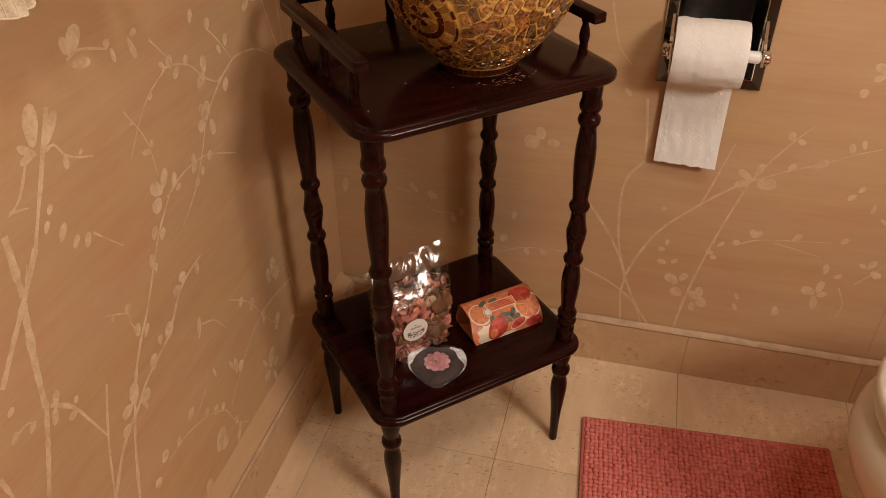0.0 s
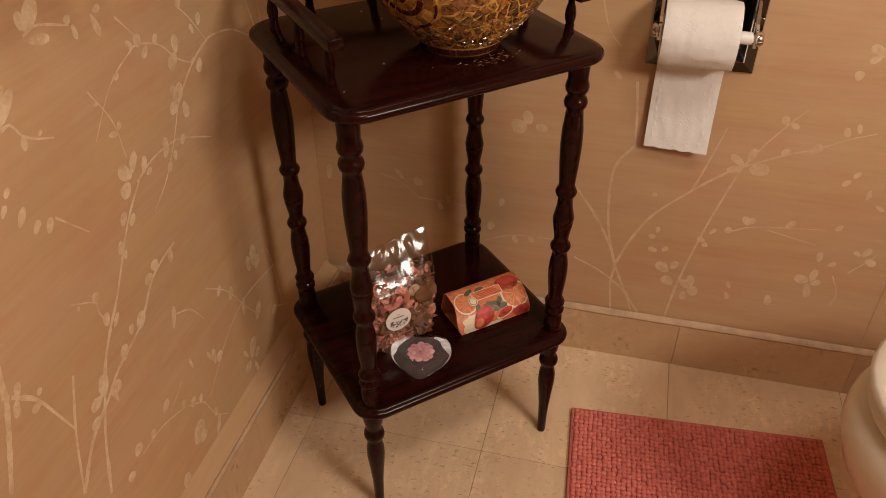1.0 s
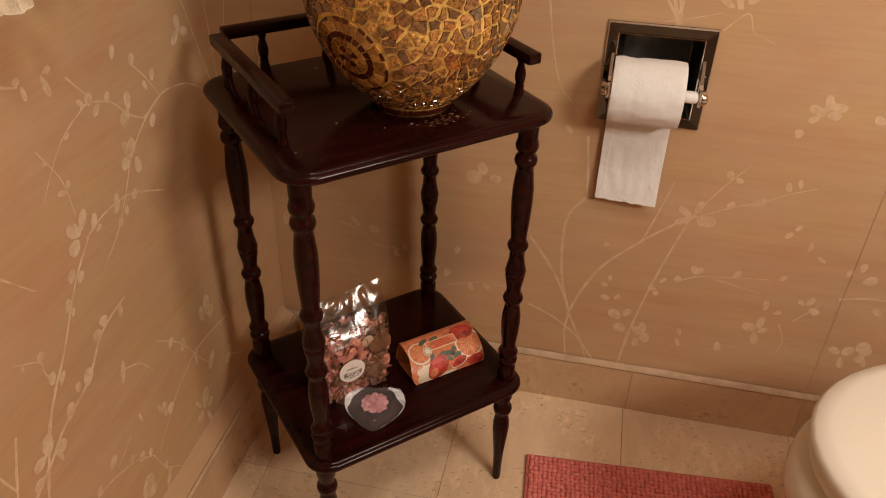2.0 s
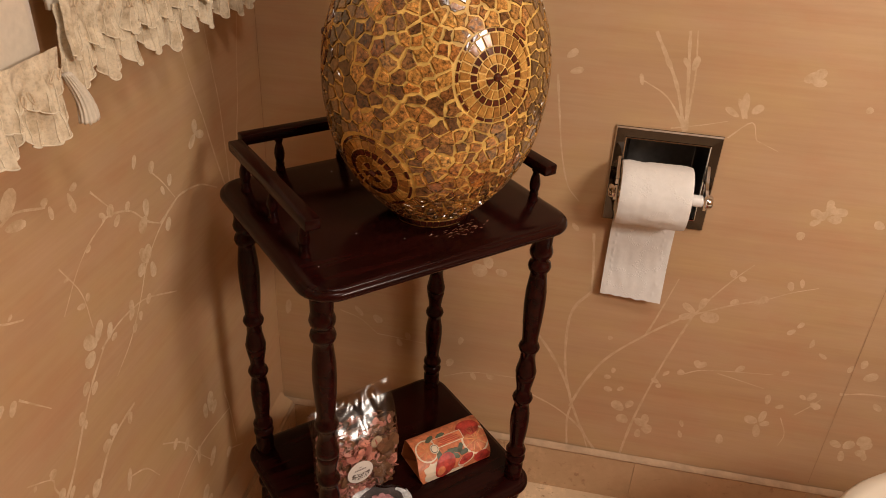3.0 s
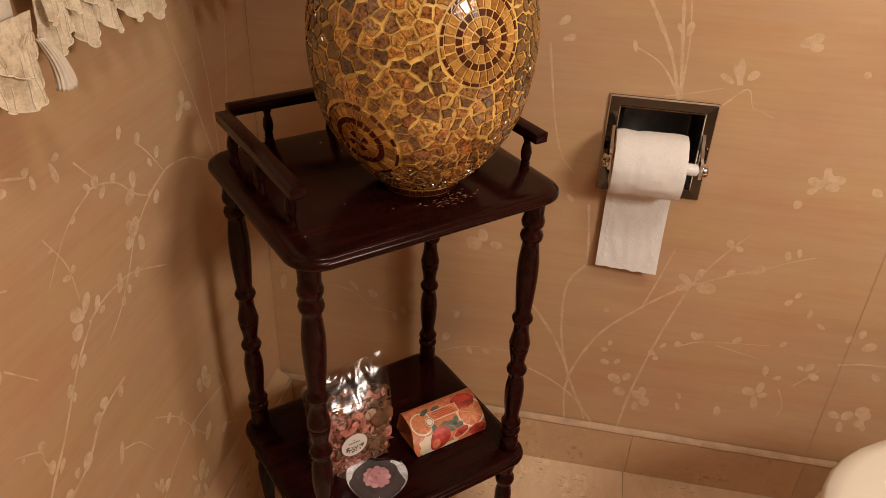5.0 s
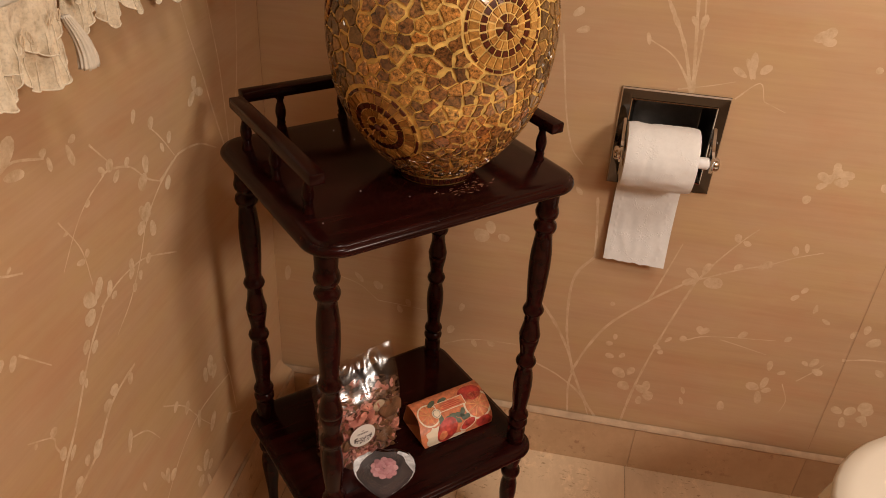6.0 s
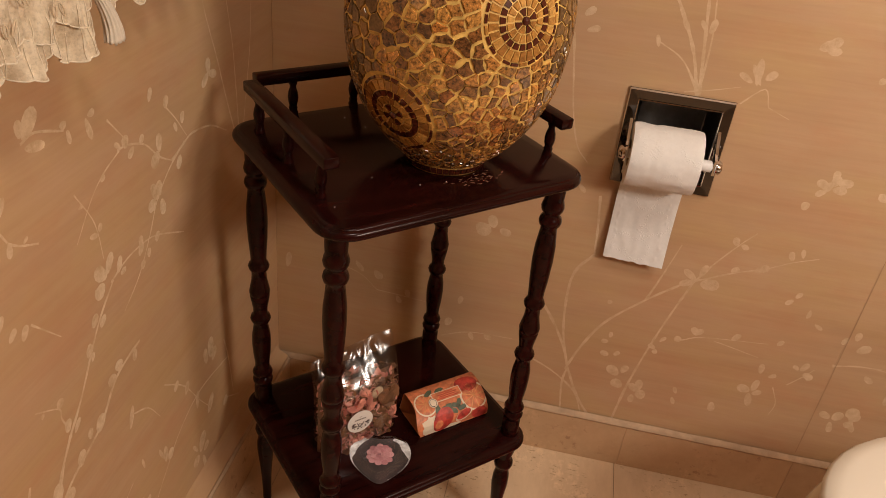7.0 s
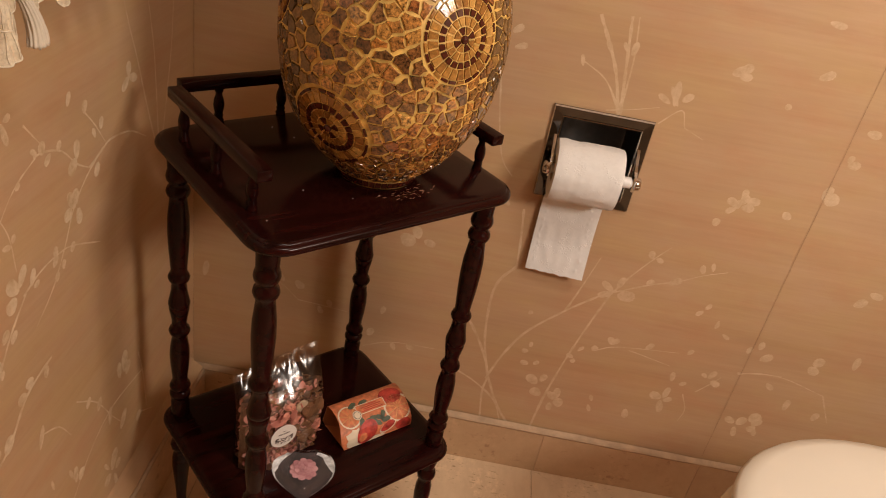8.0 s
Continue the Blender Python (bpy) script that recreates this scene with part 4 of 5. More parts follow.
# ---- paper holder and roll ----
def make_holder():
    cx, cz = 0.6310, 0.6720
    root = tagged(empty("paper_holder", pose(cx, 0, cz)), "recessed square chrome toilet paper holder in the wall", "paper holder")
    bm = bmesh.new()
    rings = []
    for half, y in ((0.0772, -0.0004), (0.0772, -0.0030), (0.0755, -0.0056), (0.0615, -0.0045), (0.0600, -0.0030)):
        rings.append([bm.verts.new((sx * half, y, sz * half)) for sx, sz in ((-1, -1), (1, -1), (1, 1), (-1, 1))])
    for a, b in zip(rings, rings[1:]):
        for k in range(4):
            bm.faces.new((a[k], a[(k + 1) % 4], b[(k + 1) % 4], b[k]))
    part("frame_plate", bm, PLATE, root, "bevelled chrome plate, dark room reflection put into its colour")
    # edge strips in the lighter chrome, so the plate's rims look lit
    bm = bmesh.new()
    for h0, h1, y0, y1 in ((0.0772, 0.0755, -0.0031, -0.0060), (0.0617, 0.0602, -0.0052, -0.0058)):
        a = [bm.verts.new((sx * h0, y0 - 0.0003, sz * h0)) for sx, sz in ((-1, -1), (1, -1), (1, 1), (-1, 1))]
        b = [bm.verts.new((sx * h1, y1 - 0.0003, sz * h1)) for sx, sz in ((-1, -1), (1, -1), (1, 1), (-1, 1))]
        for k in range(4):
            bm.faces.new((a[k], a[(k + 1) % 4], b[(k + 1) % 4], b[k]))
    part("bright_edge", bm, CHROME, root, "chrome edges in a lighter copy of the metal, for their glint")
    # recess lining, darkened by its own colour as well as by depth
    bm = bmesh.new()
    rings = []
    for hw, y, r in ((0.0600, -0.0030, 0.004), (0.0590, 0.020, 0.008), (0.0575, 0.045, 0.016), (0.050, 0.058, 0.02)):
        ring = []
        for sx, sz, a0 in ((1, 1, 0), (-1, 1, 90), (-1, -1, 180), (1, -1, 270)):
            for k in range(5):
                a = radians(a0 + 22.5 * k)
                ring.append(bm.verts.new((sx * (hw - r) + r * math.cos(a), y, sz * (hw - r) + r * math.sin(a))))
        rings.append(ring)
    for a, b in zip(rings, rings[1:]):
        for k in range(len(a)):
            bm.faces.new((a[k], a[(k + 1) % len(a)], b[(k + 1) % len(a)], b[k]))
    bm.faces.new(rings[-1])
    part("recess_shell", bm, CHROME_DIM, root, "chrome recess with its dimness put into the colour", True, 50)
    for s in (-1, 1):
        bm = bmesh.new()
        # arm: a flat strap that bows out of the recess to the roller's end
        path = [(-0.003, 0.020), (-0.010, 0.014), (-0.022, 0.0), (-0.034, -0.010), (-0.042, -0.0125)]
        rows = []
        for y, z in path:
            rows.append([bm.verts.new((s * (0.0650 + dx), y, z + dz)) for dx, dz in ((-0.0022, -0.012), (0.0022, -0.012), (0.0022, 0.012), (-0.0022, 0.012))])
        for a, b in zip(rows, rows[1:]):
            for k in range(4):
                bm.faces.new((a[k], a[(k + 1) % 4], b[(k + 1) % 4], b[k]))
        bm.faces.new(rows[0][::-1])
        bm.faces.new(rows[-1])
        arm = part("arm", bm, CHROME, root, "", True, 30)
        cap = lathe([(0.0085, -0.0035), (0.0105, -0.002), (0.0105, 0.004), (0.0085, 0.0065), (0.002, 0.0075)], 16, None, pose(s * 0.0685, -0.036, -0.0125, 0, 90 * s, 0))
        part("end_cap", cap, CHROME, arm, "", True, 40)
    part("roller", lathe([(0.0035, -0.0645), (0.0075, -0.062), (0.0075, 0.0), (0.0088, 0.001), (0.0088, 0.060), (0.0035, 0.0645)], 18, None, pose(0, -0.036, -0.0125, 0, 90, 0)), PLASTIC, root, "white plastic spring roller", True, 40)
    return root


make_holder()


def make_roll():
    x0, x1, cy, cz, r = 0.570, 0.671, -0.036, 0.660, 0.0475
    root = tagged(empty("toilet_roll", pose(0, cy, cz)), "white toilet paper roll with a loose sheet hanging down", "toilet roll")
    bm = bmesh.new()
    n, k = 64, 22
    rows = []
    for i in range(k + 1):
        u = i / k
        ring = []
        for j in range(n):
            a = 2 * math.pi * j / n
            rr = r + 0.0014 * noise.noise((u * 3, math.cos(a) * 3, math.sin(a) * 3)) + 0.0008 * noise.noise((u * 12, math.cos(a) * 6, math.sin(a) * 6 + 7))
            rr -= 0.0012 * (abs(2 * u - 1) ** 10) + 0.0015 * math.exp(-((u - 0.3) / 0.025) ** 2) + 0.0011 * math.exp(-((u - 0.2) / 0.02) ** 2)
            ring.append(bm.verts.new((x0 + (x1 - x0) * u, rr * math.cos(a), rr * math.sin(a))))
        rows.append(ring)
    core0 = [bm.verts.new((x0 + 0.0006, 0.0205 * math.cos(2 * math.pi * j / n), 0.0205 * math.sin(2 * math.pi * j / n))) for j in range(n)]
    core1 = [bm.verts.new((x1 - 0.0006, 0.0205 * math.cos(2 * math.pi * j / n), 0.0205 * math.sin(2 * math.pi * j / n))) for j in range(n)]
    for a, b in zip([core0] + rows, rows + [core1]):
        for j in range(n):
            bm.faces.new((a[j], a[(j + 1) % n], b[(j + 1) % n], b[j]))
    part("wound_paper", bm, PAPER, root, "", True, 50)
    part("tube", lathe([(0.0205, -0.0495), (0.0205, 0.0495), (0.0195, 0.0495), (0.0195, -0.0495), (0.0205, -0.0495)], 32, None, pose((x0 + x1) / 2, 0, 0, 0, 90, 0), False), CARD, root, "", True)
    # the loose sheet leaves the underside and hangs close to the wall
    bm = bmesh.new()
    path = [(-0.012, -0.0464), (0.004, -0.0478), (0.016, -0.054), (0.0225, -0.066), (0.0255, -0.085), (0.0255, -0.110), (0.0240, -0.140), (0.0205, -0.168), (0.0165, -0.196)]
    rows = []
    nu = 64
    fine = []
    rng = random.Random(3)
    dots = [(u + rng.uniform(-0.03, 0.03), 0.36 + 0.62 * (q + rng.random()) / 14) for u in (0.09, 0.86) for q in range(14) if rng.random() < 0.8]
    for a, b in zip(path, path[1:]):
        fine += [(a[0] + (b[0] - a[0]) * q / 12, a[1] + (b[1] - a[1]) * q / 12) for q in range(12)]
    fine.append(path[-1])
    for i, (y, z) in enumerate(fine):
        t = i / (len(fine) - 1)
        row = []
        for j in range(nu + 1):
            u = j / nu
            x = x0 + 0.001 + (x1 - x0 - 0.005) * u
            dy = -0.0040 * t * t * (u - 0.35) * 2 + 0.0011 * noise.noise((u * 7, t * 9, 2)) * t
            dy -= 0.0009 * sum(math.exp(-((u - du) / 0.018) ** 2 - ((t - dt) / 0.012) ** 2) for du, dt in dots)
            dz = 0.0016 * noise.noise((u * 9, 5, t)) * (t > 0.97)
            row.append(bm.verts.new((x, y + dy, z + dz)))
        rows.append(row)
    for a, b in zip(rows, rows[1:]):
        for j in range(nu):
            bm.faces.new((a[j], a[j + 1], b[j + 1], b[j]))
    part("loose_sheet", bm, PAPER, root, "single hanging sheet with embossed dots", True)
    return root


make_roll()


# ---- toilet ----
def oval(front, half, back, cy=-0.43, n=40):
    """An elongated plan, round at the front and squarer behind."""
    pts = []
    mid = front + half * 1.25
    for k in range(n):
        a = 2 * math.pi * k / n
        c, s = math.cos(a), math.sin(a)
        if c < 0:
            x = mid + (mid - front) * c
        else:
            x = mid + (back - mid) * (abs(c) ** 0.6)
        pts.append((x, cy + half * (abs(s) ** (1.0 if c < 0 else 0.75)) * (1 if s >= 0 else -1)))
    return pts


def loft(layers, n=40):
    bm = bmesh.new()
    rings = [[bm.verts.new((x, y, z)) for x, y in oval(f, h, b, n=n)] for f, h, b, z in layers]
    for a, b in zip(rings, rings[1:]):
        for k in range(n):
            bm.faces.new((a[k], a[(k + 1) % n], b[(k + 1) % n], b[k]))
    bm.faces.new(rings[0][::-1])
    bm.faces.new(rings[-1])
    return bm


BOWL = [(0.990, 0.105, 1.61, 0.0), (0.988, 0.107, 1.61, 0.02), (0.980, 0.109, 1.61, 0.06), (0.960, 0.115, 1.61, 0.12), (0.926, 0.132, 1.61, 0.19), (0.884, 0.162, 1.61, 0.25), (0.857, 0.182, 1.61, 0.295), (0.846, 0.189, 1.61, 0.330), (0.847, 0.188, 1.61, 0.352), (0.853, 0.184, 1.61, 0.368), (0.868, 0.172, 1.60, 0.377)]   # front, half-width, back, height


def make_toilet():
    root = tagged(empty("toilet", pose(0, 0, 0)), "cream ceramic toilet with its lid closed, beside the wall", "toilet")
    part("bowl", loft(BOWL), CERAMIC, root, "wide rounded bowl with a lipped rim", True, 50)
    part("seat", loft([(0.868, 0.178, 1.36, 0.382), (0.860, 0.184, 1.365, 0.386), (0.859, 0.185, 1.365, 0.394), (0.864, 0.181, 1.36, 0.400)]), SEATMAT, root, "", True, 50)
    part("lid", loft([(0.866, 0.180, 1.36, 0.402), (0.857, 0.186, 1.365, 0.405), (0.855, 0.187, 1.365, 0.413), (0.860, 0.183, 1.36, 0.420), (0.880, 0.168, 1.34, 0.4235), (0.93, 0.13, 1.30, 0.4255)]), SEATMAT, root, "smooth closed cream lid", True, 60)
    return root


make_toilet()


# ---- rug ----
def make_rug():
    w, d = 0.428, 0.62
    m = pose(0.519, -0.172, 0.0, 0, 0, 4.2)
    root = tagged(empty("bath_mat", m), "dusty red chenille bath mat with rows of tufts", "bath mat")
    bm = box(bmesh.new(), (0, -d, 0.0), (w, 0, 0.0084), 0.003, 2)
    part("backing", bm, RUG_BASE, root, "flat hemmed red edge")
    rng = random.Random(8)
    me = bpy.data.meshes.new("tufting")
    unit = bmesh.new()
    bmesh.ops.create_icosphere(unit, subdivisions=2, radius=1.0)
    vs = np.array([v.co[:] for v in unit.verts])
    fs = np.array([[v.index for v in f.verts] for f in unit.faces])
    one = bpy.data.meshes.new("tuft")
    unit.to_mesh(one)
    one.materials.append(RUG_TUFT)
    for p in one.polygons:
        p.use_smooth = True
    unit.free()
    allv, allf = [], []
    nx, ny = 52, 76
    k = 0
    for i in range(nx):
        for j in range(ny):
            x = 0.006 + (w - 0.012) * (i + 0.5) / nx + rng.gauss(0, 0.0007) + 0.0022 * noise.noise((i * 0.15, j * 0.1, 1))
            y = -0.006 - (d - 0.012) * (j + 0.5) / ny + rng.gauss(0, 0.0008) + 0.002 * noise.noise((i * 0.12, j * 0.15, 5))
            s = (0.0050 * rng.uniform(0.88, 1.12), 0.0050 * rng.uniform(0.88, 1.15), 0.0042 * rng.uniform(0.8, 1.15))
            a = rng.uniform(-0.5, 0.5)
            if j < 5:
                tuft = new("tuft", one)
                tuft.parent = root
                tuft.matrix_local = pose(x, y, 0.0095, 0, 0, math.degrees(a)) @ Matrix.Diagonal((*s, 1))
                continue
            p = vs * s
            q = np.stack([p[:, 0] * math.cos(a) - p[:, 1] * math.sin(a) + x, p[:, 0] * math.sin(a) + p[:, 1] * math.cos(a) + y, p[:, 2] + 0.0095], 1)
            allv.append(q)
            allf.append(fs + k * len(vs))
            k += 1
    me.from_pydata(np.concatenate(allv).tolist(), [], np.concatenate(allf).tolist())
    me.materials.append(RUG)
    for p in me.polygons:
        p.use_smooth = True
    ob = new("tufting", me)
    ob.parent = root
    tagged(ob, "short rounded chenille tufts", "", "", "stuff")
    return root


make_rug()


# ---- towels ----
def cord(bm, line, r):
    """A thin five-sided thread along a line of points."""
    rows = []
    for k, p in enumerate(line):
        d = (line[min(k + 1, len(line) - 1)] - line[max(k - 1, 0)]).normalized()
        a = d.cross(Vector((0, 1, 0.01))).normalized()
        b = d.cross(a)
        rows.append([bm.verts.new(p + r * (a * math.cos(q * 1.2566) + b * math.sin(q * 1.2566))) for q in range(5)])
    for a, b in zip(rows, rows[1:]):
        for q in range(5):
            bm.faces.new((a[q], a[(q + 1) % 5], b[(q + 1) % 5], b[q]))


def lace_band(width, height, seed, scallops, drop, pointed):
    """A gathered net strip with fanned lobes below; hangs from z = 0. Returns the net, its edge cord and its ribs."""
    bm, edge_bm, rib_bm = bmesh.new(), bmesh.new(), bmesh.new()
    nu, nv = int(width / 0.0014), int(height / 0.002)
    spots = {}
    for i in range(nu + 1):
        u = i / nu
        ph = scallops * u + 0.22 * noise.noise((u * 9, seed, 4)) + seed
        f = ph - math.floor(ph)
        lobe = (1 - abs(2 * f - 1)) ** 0.8 if pointed else math.sin(math.pi * f) ** 0.55
        edge = height * (0.68 + (0.32 + 0.14 * noise.noise((math.floor(ph) * 3.7, seed, 2))) * lobe) + 0.0016 * abs(math.sin(5 * math.pi * f))
        for j in range(nv + 1):
            v = j / nv
            fold = 0.0065 * v * math.sin(2 * math.pi * ph + 1.0 + 1.5 * noise.noise((u * 6, seed, 1))) + 0.005 * v * noise.noise((u * width * 55, v * 2, seed))
            fold += 0.0022 * v * math.sin(10 * math.pi * f) + 0.002 * noise.noise((u * width * 90, v * height * 60, seed + 12))
            spots[i, j] = Vector((width * u + 0.005 * v * noise.noise((u * width * 50, v, 9)), fold - drop * v, -edge * v))
    grid = {k: bm.verts.new(p) for k, p in spots.items()}
    for i in range(nu):
        for j in range(nv):
            bm.faces.new((grid[i, j], grid[i + 1, j], grid[i + 1, j + 1], grid[i, j + 1]))
    cord(edge_bm, [spots[i, nv] for i in range(nu + 1)], 0.0007)
    step = max(3, int(nu / (scallops * 5)))
    for i in range(step, nu, step):
        top = int(nv * (0.62 + 0.2 * noise.noise((i * 0.37, seed, 8))))
        cord(rib_bm, [spots[i, j] + Vector((0, -0.0006, 0)) for j in range(top, nv + 1, 2)], 0.00042)
    return bm, edge_bm, rib_bm


def make_towel(name, y0, y1, z_hem, z_top, x_off, label, seed, scallops, lace_h, pointed, tilt=0.0):
    """A folded hand towel against the west wall, from y0 to y1, with a lace hem; local x runs along the wall."""
    width = y1 - y0
    m = Matrix.Translation((x_off, y0, z_hem)) @ Matrix(((0, -1, 0, 0), (1, 0, 0, 0), (0, 0, 1, 0), (0, 0, 0, 1))) @ pose(0, 0, 0, 0, tilt, 0)
    root = tagged(empty(name, m), label, "towel")
    bm = bmesh.new()
    nu, nv = 40, 36
    h = z_top - z_hem
    for side in (0, 1):
        grid = {}
        for i in range(nu + 1):
            for j in range(nv + 1):
                u, v = i / nu, j / nv
                y = (0.0 if side == 0 else 0.016) + 0.005 * noise.noise((u * 3.5, v * 2, seed)) + 0.004 * math.sin(u * 7 + seed) * (1 - 0.5 * v)
                y += 0.006 * (abs(2 * u - 1) ** 6) * (1 if side == 0 else -1)
                grid[i, j] = bm.verts.new((width * u, y, h * v - 0.004 * noise.noise((u * 5, 0, seed))))
        for i in range(nu):
            for j in range(nv):
                bm.faces.new((grid[i, j], grid[i + 1, j], grid[i + 1, j + 1], grid[i, j + 1]))
        if side == 0:
            first = grid
    for i in range(nu):
        for j in (0, nv):
            bm.faces.new((first[i, j], first[i + 1, j], grid[i + 1, j], grid[i, j]))
    for j in range(nv):
        for i in (0, nu):
            bm.faces.new((first[i, j], first[i, j + 1], grid[i, j + 1], grid[i, j]))
    part("cloth", bm, TOWEL, root, "", True)
    bands = []
    for nm, high, sd, count, drop, y, z in (("lace_border", lace_h, seed, scallops, 0.004, -0.001, 0.006), ("lace_overlay", lace_h * 0.70, seed + 2.3, scallops * 1.3, 0.002, -0.007, 0.014)):
        net, edge_bm, rib_bm = lace_band(width, high, sd, count, drop, pointed)
        band = part(nm, net, LACE, root, "gathered sheer cream lace with lobed edge", True, None, pose(0, y, z))
        part("edge_cord", edge_bm, CORD, band, "", True)
        tagged(part("rib_stitching", rib_bm, CORD, band, "", True), "fanned raised stitches", "", "", "stuff")
        bands.append(band)
    over = bands[1]
    rng = random.Random(int(seed * 10))
    for k in range(int(width / 0.034)):
        x, z = width * (k + rng.uniform(0.2, 0.8)) / int(width / 0.034), rng.uniform(-0.028, -0.004)
        bm = bmesh.new()
        for q in range(2):
            # a stitched loop: a thin cord bent into an upright oval
            lean, ra, rb = rng.uniform(-0.7, 0.7), rng.uniform(0.0040, 0.0065), rng.uniform(0.0014, 0.0024)
            cx = x + (q - 0.5) * 0.009
            rows = []
            for k2 in range(20):
                a = 2 * math.pi * k2 / 20
                px, pz = rb * math.cos(a), ra * math.sin(a)
                c = Vector((cx + px * math.cos(lean) - pz * math.sin(lean), -0.0088, z + px * math.sin(lean) + pz * math.cos(lean)))
                out = Vector((math.cos(a + lean), 0, math.sin(a + lean)))
                rows.append([bm.verts.new(c + out * 0.0008 * math.cos(b) + Vector((0, 0.0007 * math.sin(b), 0))) for b in (0, 1.05, 2.1, 3.14, 4.2, 5.25)])
            for k2 in range(20):
                r1, r2 = rows[k2], rows[(k2 + 1) % 20]
                for b in range(6):
                    bm.faces.new((r1[b], r2[b], r2[(b + 1) % 6], r1[(b + 1) % 6]))
        part("embroidered_loop", bm, LACE_PINK, over, "", True)
    return root, width


towel_a, wa_ = make_towel("hand_towel", -0.90, -0.548, 0.956, 1.30, 0.056, "cream hand towel with a wide lace hem and tassel", 1.0, 6, 0.066, False)
make_towel("hand_towel", -0.505, -0.085, 0.986, 1.30, 0.034, "cream hand towel with a gathered lace hem", 4.0, 10, 0.080, True, 2.0)


def make_tassel(parent, x, z, length, seed):
    """A brush of threads: a ridged, gently curved bundle that widens and frays at its end."""
    bm = bmesh.new()
    n, k = 54, 18
    rings = []
    for i in range(k + 1):
        t = i / k
        c = Vector((x + 0.020 * math.sin(1.75 * t), -0.004, z - length * t))
        r = 0.0042 + 0.0062 * t ** 0.8
        ring = []
        for q in range(n):
            a = 2 * math.pi * q / n
            rr = r + 0.0009 * math.sin(13 * a + 1.5 * noise.noise((a, t * 2, seed))) + 0.0008 * t * noise.noise((a * 4, t * 3, seed))
            ring.append(bm.verts.new(c + Vector((rr * math.cos(a), 0.75 * rr * math.sin(a), 0.004 * t * noise.noise((a * 5, seed, t)) * (i == k)))))
        rings.append(ring)
    for a, b in zip(rings, rings[1:]):
        for q in range(n):
            bm.faces.new((a[q], a[(q + 1) % n], b[(q + 1) % n], b[q]))
    bm.faces.new(rings[0][::-1])
    bm.faces.new(rings[-1])
    part("tassel", bm, TOWEL, parent, "thick cream thread tassel", True)


make_tassel(towel_a, wa_ + 0.008, -0.012, 0.050, 4)
rail = tagged(empty("towel_rail", pose(0, 0, 0)), "slim chrome towel rail on the wallpapered wall", "towel rail")
part("bar", lathe([(0.007, -0.06), (0.007, 0.90)], 16, None, pose(0.05, -0.06, 1.31, 90, 0, 0)), CHROME, rail, "", True, 40)
for yy in (-0.04, -0.92):
    part("bracket", lathe([(0.02, 0.0), (0.02, 0.006), (0.009, 0.01), (0.009, 0.05)], 16, None, pose(0, yy, 1.31, 0, 90, 0)), CHROME, rail, "", True, 40)


